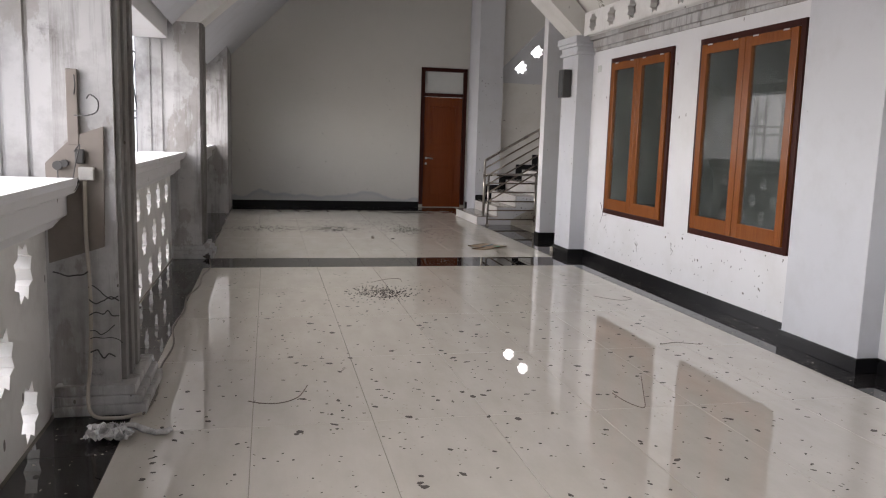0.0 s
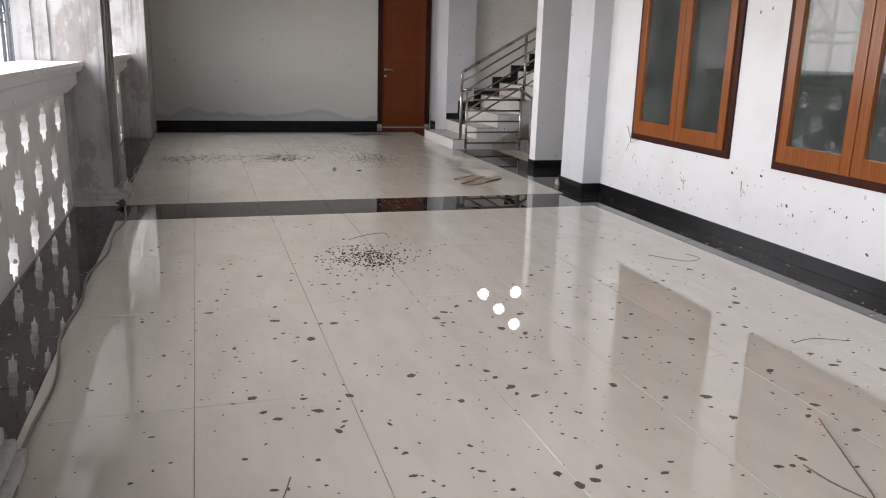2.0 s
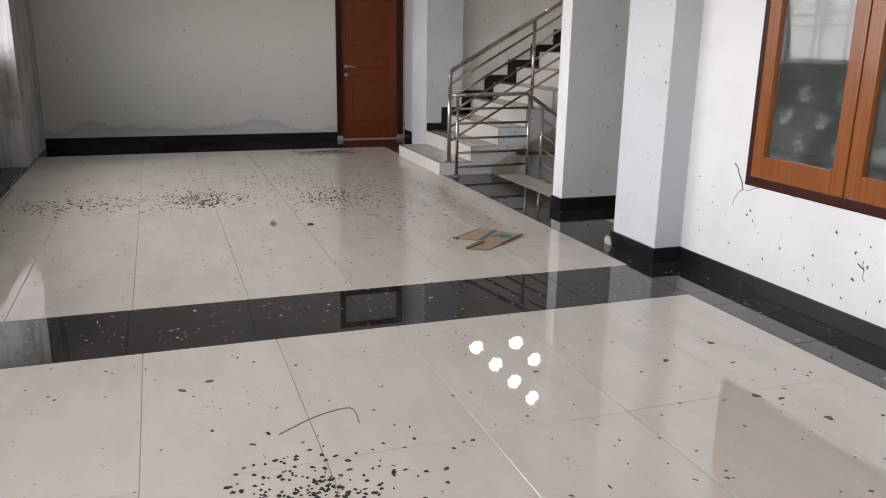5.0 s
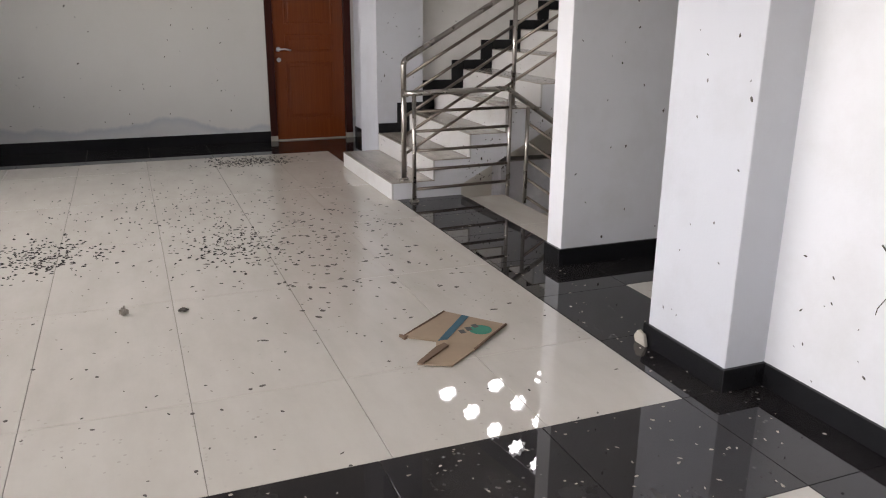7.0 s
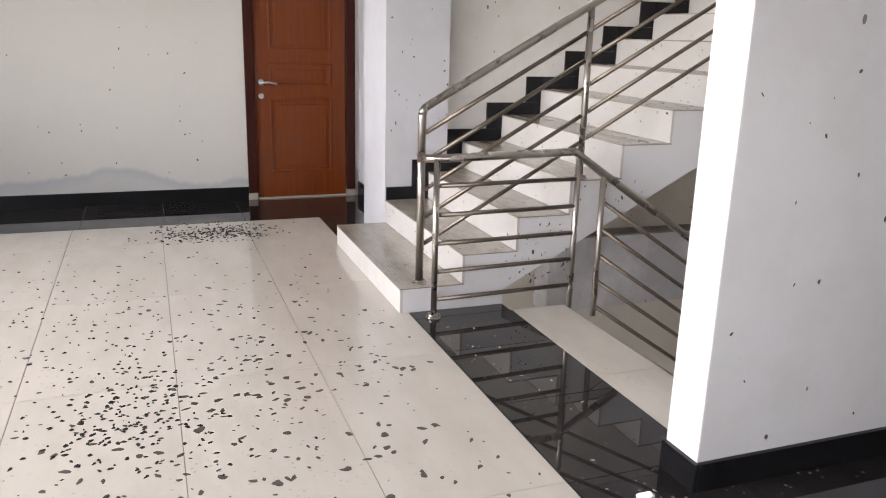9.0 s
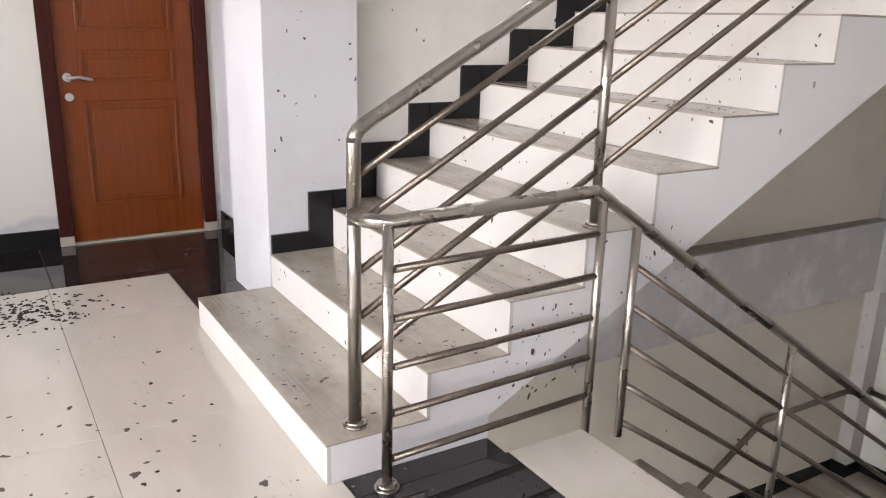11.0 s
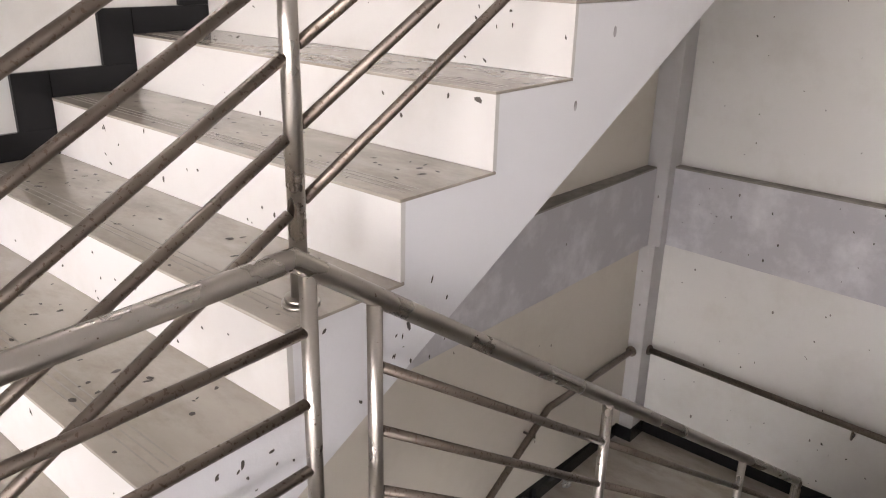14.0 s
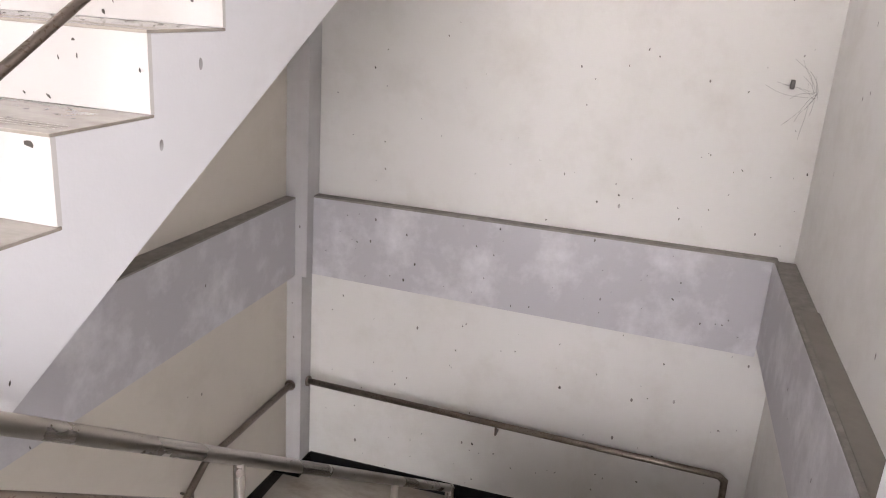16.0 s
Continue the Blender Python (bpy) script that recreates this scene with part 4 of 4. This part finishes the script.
for z in (0.74, 0.66, 0.60, 0.52, 0.44, 0.40, 0.33):
    side = wires.choice((-1, 1, 1))
    p = Vector((-2.32, 1.925, z))
    line = [p.copy()]
    for i in range(5):
        p = p + Vector((side * wires.uniform(0.012, 0.038), wires.uniform(-0.02, 0.012), wires.uniform(-0.028, 0.022)))
        p.y = min(p.y, 1.94)
        line.append(p.copy())
    part("loose_end", tubed(smooth(line, 3), wires.uniform(0.0022, 0.004), 6), M_DARK, conduit)

# cable along the black border
rng = random.Random(5)
pts = []
for i in range(70):
    y = 1.90 + i * 0.152
    x = -2.10 + 0.018 * math.sin(i * 0.9) + 0.03 * math.sin(i * 0.23 + 1) - 0.007 * max(0, i - 34) * (0.5 if i < 44 else 0.24)
    pts.append((x, y, 0.0075))
tagged(part("floor_cable", tubed(pts, 0.0072, 8), M_CABLE), "grey-brown electric cable lying along the floor border", "cable")


# ---- things on the floor ----
def wire_bit(name, pts, r, label):
    return tagged(part(name, tubed(smooth(pts), r, 6), M_TWIG), label, "wire")


wire_bit("wire_scrap", [(-1.56, 2.03, 0.005), (-1.48, 1.985, 0.005), (-1.38, 1.98, 0.006), (-1.29, 2.05, 0.012), (-1.235, 2.19, 0.03)], 0.0026, "thin rusty wire scrap bent on the floor")
wire_bit("wire_scrap", [(0.48, 1.86, 0.02), (0.51, 1.76, 0.006), (0.545, 1.66, 0.005), (0.58, 1.65, 0.005), (0.66, 1.82, 0.005), (0.80, 2.14, 0.02)], 0.0026, "hooked rusty wire scrap on the floor")
wire_bit("wire_scrap", [(1.33, 2.90, 0.005), (1.48, 2.93, 0.005), (1.63, 2.86, 0.006), (1.60, 2.84, 0.02)], 0.002, "short thin wire scrap on the floor")
wire_bit("wire_scrap", [(-0.45, 5.45, 0.005), (-0.30, 5.52, 0.02), (-0.16, 5.55, 0.02), (-0.15, 5.45, 0.006)], 0.0022, "thin curled wire scrap beside the droppings")
wire_bit("wire_scrap", [(1.55, 4.62, 0.005), (1.72, 4.42, 0.005), (1.86, 4.45, 0.01), (1.84, 4.60, 0.005)], 0.002, "loop of thin wire near the wall")


def crumple(name, x, y, sx, sy, sz, material, label, category, seed, base=0.0):
    bm = bm_new()
    bmesh.ops.create_icosphere(bm, subdivisions=3, radius=1.0)
    for v in bm.verts:
        n = noise.noise(v.co * 2.1 + Vector((seed, 0, 0))) + 0.9 * noise.noise(v.co * 6.3 + Vector((0, seed, 0)))
        k = 1 + 0.85 * n
        v.co = Vector((x + v.co.x * sx * k, y + v.co.y * sy * k, base + max(0.004, sz * (0.75 + v.co.z * k * 0.8))))
    return tagged(part(name, bm, material), label, category)


bm = bm_new()
bmesh.ops.create_grid(bm, x_segments=22, y_segments=22, size=1.0)
for v in bm.verts:
    q = v.co * 1.9 + Vector((3.0, 7.0, 0))
    fold = 1 - abs(noise.noise(q)) * 2.4
    crease = 1 - abs(noise.noise(q * 2.3 + Vector((0, 0, 4)))) * 2.0
    edge = 1 - 0.55 * max(abs(v.co.x), abs(v.co.y)) ** 3
    w = Vector((noise.noise(q * 1.4), noise.noise(q * 1.4 + Vector((9, 0, 0))), 0)) * 0.035
    v.co = Vector((-2.18 + v.co.x * 0.10, 1.60 + v.co.y * 0.08, 0)) + w + Vector((0, 0, max(0.004, 0.05 * edge * (0.5 + 0.5 * fold) + 0.025 * crease)))
bmesh.ops.solidify(bm, geom=bm.faces[:], thickness=0.0015)
wrap = tagged(part("plastic_wrapper", bm, M_PLASTIC), "crumpled pale plastic wrapper on the black border", "litter")
bm = bm_new()
tube(bm, [(-2.13, 1.62, 0.05), (-2.08, 1.64, 0.045), (-2.03, 1.625, 0.03), (-1.98, 1.61, 0.015), (-1.93, 1.615, 0.016), (-1.91, 1.635, 0.022)], 0.014, 7)
for v in bm.verts:
    v.co += Vector((0, 0.014, 0.006)) * noise.noise(v.co * 38)
    v.co.z = max(0.004, v.co.z)
part("torn_strip", bm, M_PLASTIC, wrap)
crumple("mud_lump", -0.01, 8.76, 0.016, 0.016, 0.03, M_STAIN_PALE, "small pale lump of dried mud on the floor", "debris", 8.0)
crumple("mud_lump", 0.27, 8.72, 0.022, 0.014, 0.012, M_STAIN, "small brown lump of dried mud on the floor", "debris", 9.0)
crumple("mud_lump", -2.13, 7.02, 0.03, 0.025, 0.035, M_STAIN, "dark lump of rubble beside the pillar plinth", "debris", 11.0)

card = thing("cardboard_sheet", (1.45, 7.95, 0.0), "flattened torn cardboard box with blue and green print", "cardboard")
bm = bm_new()
prism(bm, [(1.20, 8.01), (1.50, 8.24), (1.72, 7.975), (1.46, 7.76), (1.30, 7.64), (1.165, 7.71), (1.30, 7.83), (1.33, 7.91)], "z", 0.004, 0.010)
part("sheet", bm, M_CARD, card)
bm = bm_new()
prism(bm, [(1.165, 7.71), (1.18, 7.69), (1.36, 7.83), (1.35, 7.86), (1.30, 7.835)], "z", 0.010, 0.018)
prism(bm, [(1.19, 8.03), (1.225, 8.0), (1.20, 7.985)], "z", 0.002, 0.016)
tube(bm, [(1.46, 7.76, 0.010), (1.59, 7.868, 0.012), (1.72, 7.975, 0.010)], 0.006, 6)
tube(bm, [(1.20, 8.01, 0.009), (1.35, 8.125, 0.010), (1.50, 8.24, 0.009)], 0.005, 6)
part("torn_edge", bm, M_CARD_EDGE, card, "dark torn cardboard edge")
bm = bm_new()
prism(bm, [(1.335, 7.905), (1.385, 7.905), (1.59, 8.13), (1.565, 8.16)], "z", 0.010, 0.0112)
part("printed_stripe", bm, M_BLUE, card, "dark blue printed stripe")
bm = bm_new()
disc(bm, 1.575, 7.955, 0.010, 0.055, 0.0013, 24)
part("printed_roundel", bm, M_GREEN, card, "green printed roundel")
bm = bm_new()
for i in range(3):
    a = i * 0.042
    box(bm, 1.47 + a, 1.498 + a, 7.945 + 0.02 * i, 7.985 + 0.02 * i, 0.010, 0.0116)
part("printed_mark", bm, M_DARK, card)

# droppings, mud spots and leaf bits
rng = random.Random(11)


def blob(verts, faces, x, y, z, r, h, rng, squash=1.0, seg=7):
    """A flat uneven lump: a ring of points and a raised middle."""
    a0 = rng.uniform(0, 6.28)
    rot = rng.uniform(0, 3.14)
    i0 = len(verts)
    for i in range(seg):
        a = a0 + 6.283 * i / seg
        q = r * rng.uniform(0.65, 1.25)
        u, w = q * math.cos(a), q * math.sin(a) * squash
        verts.append((x + u * math.cos(rot) - w * math.sin(rot), y + u * math.sin(rot) + w * math.cos(rot), z))
    verts.append((x, y, z + h))
    for i in range(seg):
        faces.append((i0 + i, i0 + (i + 1) % seg, i0 + seg))


def scatter(name, spots, material, label, category):
    verts, faces = [], []
    for s in spots:
        blob(verts, faces, *s)
    me = bpy.data.meshes.new(name)
    me.from_pydata(verts, [], faces)
    me.materials.append(material)
    return tagged(new(name, me), label, category, kind="stuff")


def on_floor(x, y):
    return -2.1 < x < 2.0 and not (1.95 < x and y > 10)


def cluster(name, cx, cy, sx, sy, n, label, size=1.0):
    spots = []
    for i in range(n):
        x, y = rng.gauss(cx, sx), rng.gauss(cy, sy)
        if on_floor(x, y):
            spots.append((x, y, 0.0008, rng.uniform(0.005, 0.0125) * size, rng.uniform(0.003, 0.008), rng, rng.uniform(0.4, 0.9)))
    scatter(name, spots, M_MUD, label, "droppings")


cluster("droppings", -0.40, 4.93, 0.14, 0.16, 420, "heap of small dark droppings on the cream tiles")
cluster("droppings", 0.66, 9.80, 0.16, 0.26, 270, "scattered dark droppings on the cream tiles", 1.15)
cluster("droppings", -0.48, 9.95, 0.17, 0.22, 320, "scattered dark droppings on the cream tiles", 1.35)
cluster("droppings", 1.20, 12.65, 0.22, 0.13, 380, "heap of dark droppings near the door", 1.35)
cluster("droppings", -1.45, 9.95, 0.40, 0.20, 240, "thin scatter of dark droppings", 1.35)
cluster("droppings", 0.3, 10.9, 0.55, 0.55, 220, "thin scatter of dark droppings")
spots = []
for i in range(1300):
    x, y = rng.uniform(-2.05, 2.0), rng.uniform(-2.5, 12.8)
    if on_floor(x, y) and not 6.4 < y < 7.06:
        spots.append((x, y, 0.0006, rng.uniform(0.003, 0.011), 0.0025, rng, rng.uniform(0.3, 0.9)))
scatter("leaf_bits", spots, M_STAIN, "small brown leaf bits and mud flecks on the floor", "debris")
spots = []
for i in range(680):
    x, y = rng.uniform(-2.0, 1.7), rng.gauss(2.6, 1.7)
    if on_floor(x, y) and y < 6.3:
        spots.append((x, y, 0.0005, rng.choice((0.007, 0.009, 0.012, 0.016, 0.024)) * rng.uniform(0.7, 1.1), 0.0012, rng, rng.uniform(0.4, 0.9), 9))
for i in range(380):
    x, y = rng.gauss(1.2, 0.48), rng.gauss(9.8, 0.7)
    if on_floor(x, y):
        spots.append((x, y, 0.0005, rng.uniform(0.007, 0.022), 0.0012, rng, rng.uniform(0.4, 0.8), 9))
scatter("mud_spots", spots, M_STAIN, "flat dried mud spots on the floor", "debris")
spots = []
for k in range(9):
    x, z = tread_x(k), tread_z(k)
    for i in range(52):
        spots.append((x + rng.uniform(0.02, RUN - 0.02), rng.uniform(SY0 + 0.05, SY1 - 0.1), z + 0.0009, rng.uniform(0.004, 0.013), 0.0014, rng, rng.uniform(0.3, 0.8)))
scatter("stair_debris", spots, M_STAIN, "mud flecks and leaf bits on the treads", "debris")
spots = []
for i in range(620):
    x = rng.choice((rng.uniform(-2.45, -2.15), rng.uniform(2.08, 2.42), rng.uniform(-2.1, 2.0)))
    y = rng.uniform(6.44, 7.04) if -2.1 < x < 2.05 else rng.uniform(0, 10.5)
    spots.append((x, y, 0.0006, rng.uniform(0.003, 0.011), 0.002, rng, rng.uniform(0.3, 0.8)))
scatter("dust_flakes", spots, M_WIRE, "pale dust and paint flakes on the black tiles", "debris")



def wall_specks(name, axis, plane, u, z, n, label, seed, lean=0.0, big=1.0):
    """Small flat flecks of mud stuck to an upright face, seen from the side of smaller x or y."""
    r = random.Random(seed)
    verts, faces = [], []
    for i in range(n):
        cu, cz = r.uniform(*u), r.uniform(*z)
        a, l = r.gauss(1.2, 0.6), r.uniform(0.003, 0.0095) * big * (1.6 if r.random() < 0.1 else 1.0)
        w = l * r.uniform(0.3, 0.7)
        i0 = len(verts)
        for j in range(7):
            t = 6.283 * j / 7
            q = r.uniform(0.7, 1.2)
            du = q * (l * math.cos(t) * math.cos(a) - w * math.sin(t) * math.sin(a))
            dz = q * (l * math.cos(t) * math.sin(a) + w * math.sin(t) * math.cos(a))
            face = plane - 0.0012 + lean * (cu - u[0])
            verts.append((cu + du, face, cz + dz) if axis == "y" else (face, cu + du, cz + dz))
        top = plane - 0.0035 + lean * (cu - u[0])
        verts.append((cu, top, cz) if axis == "y" else (top, cu, cz))
        faces += [(i0 + j, i0 + (j + 1) % 7, i0 + 7) for j in range(7)]
    me = bpy.data.meshes.new(name)
    me.from_pydata(verts, [], faces)
    me.materials.append(M_STAIN)
    return tagged(new(name, me), label, "mud flecks", kind="stuff")


wall_specks("wall_flecks", "x", HX1 + 0.06, (8.62, 11.8), (0.0, 2.6), 90, "small dark mud flecks on the cream end wall", 31)
wall_specks("wall_flecks", "x", HX1 + 0.06, (8.62, 11.8), (-2.2, -0.7), 70, "small dark mud flecks on the wall above the landing", 32)
wall_specks("wall_flecks", "x", HX1 - 0.03, (8.75, 11.8), (-0.6, -0.05), 40, "small dark mud flecks on the cement beam", 33)
wall_specks("wall_flecks", "y", STUB_Y, (2.37, 2.81), (0.6, 2.6), 38, "dark mud flecks on the grey wall stub", 34, big=1.1)
wall_specks("wall_flecks", "y", SY1, (2.9, 5.2), (1.2, 2.5), 45, "dark mud flecks on the cream wall over the stairs", 35, big=1.1)
wall_specks("wall_flecks", "y", Y1, (-2.0, 1.55), (0.2, 2.6), 90, "dark mud flecks on the off-white end wall", 36, big=1.2)
wall_specks("wall_flecks", "x", XR, (2.95, 7.0), (0.12, 0.6), 110, "dark mud flecks low on the white wall", 37, big=1.2)
wall_specks("wall_flecks", "x", 2.245, (7.07, 7.54), (0.15, 2.3), 18, "dark mud flecks on the grey pillar", 38)
wall_specks("wall_flecks", "y", 8.71, (2.46, 3.6), (0.15, 2.3), 30, "dark mud flecks on the white wall pier", 39, big=1.2)
for k in range(1, 10):
    wall_specks("riser_flecks", "x", tread_x(k), (SY0 + 0.02, STUB_Y - 0.1), (tread_z(k - 1) + 0.01, tread_z(k) - 0.02), 15, "dark mud flecks on a white riser", 50 + k)
wall_specks("stair_side_flecks", "y", SY0, (2.62, 3.05), (0.12, 0.45), 48, "dark mud flecks on the white side of the stairs", 70)
wall_specks("stair_side_flecks", "y", SY0, (3.05, 3.6), (0.4, 0.68), 24, "dark mud flecks on the white side of the stairs", 71)
for x, y, seed in ((6.42, 11.93, 13.0), (7.10, 10.68, 17.0)):
    crumple("paper_scrap", x, y, 0.03, 0.024, 0.03, M_PLASTIC, "small crumpled white paper scrap on the lower landing", "litter", seed, LAND)

# cobweb with caught dirt in the upper corner of the stair hall
bm = bm_new()
wx = HX1 + 0.045
for i in range(16):
    a = rng.uniform(0.5, 5.8)
    l = rng.uniform(0.05, 0.30)
    c = Vector((wx, 8.66 + rng.uniform(0, 0.03), 0.99 + rng.uniform(-0.03, 0.03)))
    line = [c]
    for j in range(4):
        a += rng.uniform(-0.45, 0.45)
        q = line[-1] + Vector((0, abs(math.cos(a)) * l / 4, math.sin(a) * l / 4))
        line.append(q)
    tube(bm, line, 0.0008, 4)
box(bm, wx - 0.010, wx + 0.004, 8.80, 8.825, 1.02, 1.075, bevel=0.005)
tagged(part("cobweb", bm, M_WEB), "dusty cobweb with caught dirt in a wall corner", "cobweb")

# broken tile shard at the pillar's foot and cracks in the plaster
bm = bm_new()
prism(bm, [(7.52, 0.0), (7.60, 0.0), (7.612, 0.03), (7.585, 0.065), (7.54, 0.055)], "x", 2.205, 2.225)
bmesh.ops.bevel(bm, geom=bm.edges[:], offset=0.004, segments=1, affect="EDGES")
tagged(part("tile_shard", bm, M_WIRE), "broken pale tile shard leaning on the pillar's foot", "debris")


def crack(y, z, s, seed):
    """A thin branching crack in the wall plaster."""
    r = random.Random(seed)
    bm = bm_new()
    for b in range(3):
        p = Vector((XR - 0.0005, y, z))
        a = r.uniform(0, 6.28)
        line = [p.copy()]
        for i in range(5):
            a += r.uniform(-0.7, 0.7)
            p = p + Vector((0, math.cos(a), math.sin(a))) * s * r.uniform(0.12, 0.3)
            line.append(p.copy())
        tube(bm, line, 0.0018 * (1 + (b == 0)), 5)
    return tagged(part("plaster_crack", bm, M_STAIN), "small dark crack and chip in the white plaster", "crack")


crack(6.52, 0.58, 0.16, 1)
crack(6.02, 0.62, 0.10, 2)
crack(4.86, 0.42, 0.06, 3)
crack(5.6, 0.34, 0.05, 4)

# ---- outside ----
structure("ground", boxed(-400, 400, -400, 400, -4.9, -4.75), M_CONCRETE, "pale concrete yard below the gallery", "ground")


def facade():
    e = thing("neighbour_building", (-16, 20, -4.75), "white painted neighbouring building with louvred vents", "building")
    part("wall", boxed(-16.4, -16, 12, 40, -4.75, 4.0), M_FACADE, e)
    # Added, unseen wall that keeps bright sky out of the floor's reflections.
    part("sky_blocker", boxed(-15.99, -2.95, 32.0, 32.4, -4.75, 13.0), M_FACADE, e)
    for y, z in ((24.3, 1.9), (30.8, 1.95), (16.0, 1.9)):
        v = part("vent", boxed(-16.0, -15.97, y, y + 0.5, z, z + 0.9, bevel=0.01), M_SCAFF, e, "dark louvred vent")
        for i in range(5):
            part("louvre", boxed(-15.97, -15.93, y + 0.02, y + 0.48, z + 0.06 + i * 0.17, z + 0.12 + i * 0.17), M_FACADE, v)
    return e


facade()


# ---- floor tiles ----
def tile_mesh(name, w, l, material, h=0.006, c=0.0015):
    """A tile with a fine chamfer; its top is at z = 0."""
    bm = bm_new()
    lo = [bm.verts.new((sx * w / 2, sy * l / 2, -c)) for sx, sy in ((-1, -1), (1, -1), (1, 1), (-1, 1))]
    hi = [bm.verts.new((sx * (w / 2 - c), sy * (l / 2 - c), 0)) for sx, sy in ((-1, -1), (1, -1), (1, 1), (-1, 1))]
    bt = [bm.verts.new((sx * w / 2, sy * l / 2, -h)) for sx, sy in ((-1, -1), (1, -1), (1, 1), (-1, 1))]
    bm.faces.new(hi)
    for i in range(4):
        j = (i + 1) % 4
        bm.faces.new((lo[i], lo[j], hi[j], hi[i]))
        bm.faces.new((bt[i], bt[j], lo[j], lo[i]))
    me = bpy.data.meshes.new(name)
    bm.to_mesh(me)
    bm.free()
    me.materials.append(material)
    return me


MESHES = {}


def lay(xs, ys, material, joint=0.0022):
    for x0, x1 in zip(xs[:-1], xs[1:]):
        for y0, y1 in zip(ys[:-1], ys[1:]):
            w, l = round(x1 - x0 - joint, 4), round(y1 - y0 - joint, 4)
            key = (w, l, material.name)
            if key not in MESHES:
                MESHES[key] = tile_mesh("tile", w, l, material)
            piece("tile", MESHES[key], floor, ((x0 + x1) / 2, (y0 + y1) / 2, 0))


def steps(a, b, s):
    out = [a]
    while out[-1] + s < b - 0.05:
        out.append(round(out[-1] + s, 4))
    return out + [b]


XT = [-2.13, -1.532, -0.927, -0.322, 0.283, 0.888, 1.493, 2.058]
YT = sorted([round(6.415 - 1.19 * i, 3) for i in range(0, 9)])
lay(XT, YT, M_TILE)
XT2 = [-2.13, -1.59, -0.985, -0.38, 0.225, 0.84, 1.445, 2.055]
lay(XT2, [7.057, 7.70, 8.89, 10.08, 11.27, 12.46, 13.0], M_TILE)
lay([-2.5, -2.13], steps(Y0, 7.057 - 0.642, 0.6), M_BLACK)
lay([-2.5, -2.13], [6.415, 7.057] + steps(7.66, Y1, 0.6), M_BLACK)
lay([-2.13, -1.61, -1.0, -0.4, 0.16, 0.79, 1.42, 2.058], [6.415, 7.057], M_BLACK)
lay([2.058, 2.45], steps(Y0, 6.415, 0.6), M_BLACK)
lay([2.058, 2.62], [6.415, 7.057, 7.66, 8.27, 8.88, 9.49, 10.07, 10.53], M_BLACK)
lay([2.058, 2.61], [10.53, 10.637], M_BLACK)
lay([2.058, 2.60], [12.15, 12.72, 13.0], M_BLACK)
lay([-2.13, -1.53, -0.93, -0.33, 0.27, 0.87, 1.47, 2.07, 2.60], [13.0, 13.42, Y1], M_BLACK)
lay([2.62, 2.945], [8.885, 9.62, 10.53], M_TILE)
lay([2.62, 3.25, 3.85, 4.45, 5.05, 5.65, 6.25], [7.66, 8.28], M_TILE)
lay([2.62, 3.25, 3.85, 4.15], [8.28, 8.705], M_BLACK)
lay([4.15, 4.45, 5.05, 5.65, 6.25], [8.28, 8.41], M_BLACK)
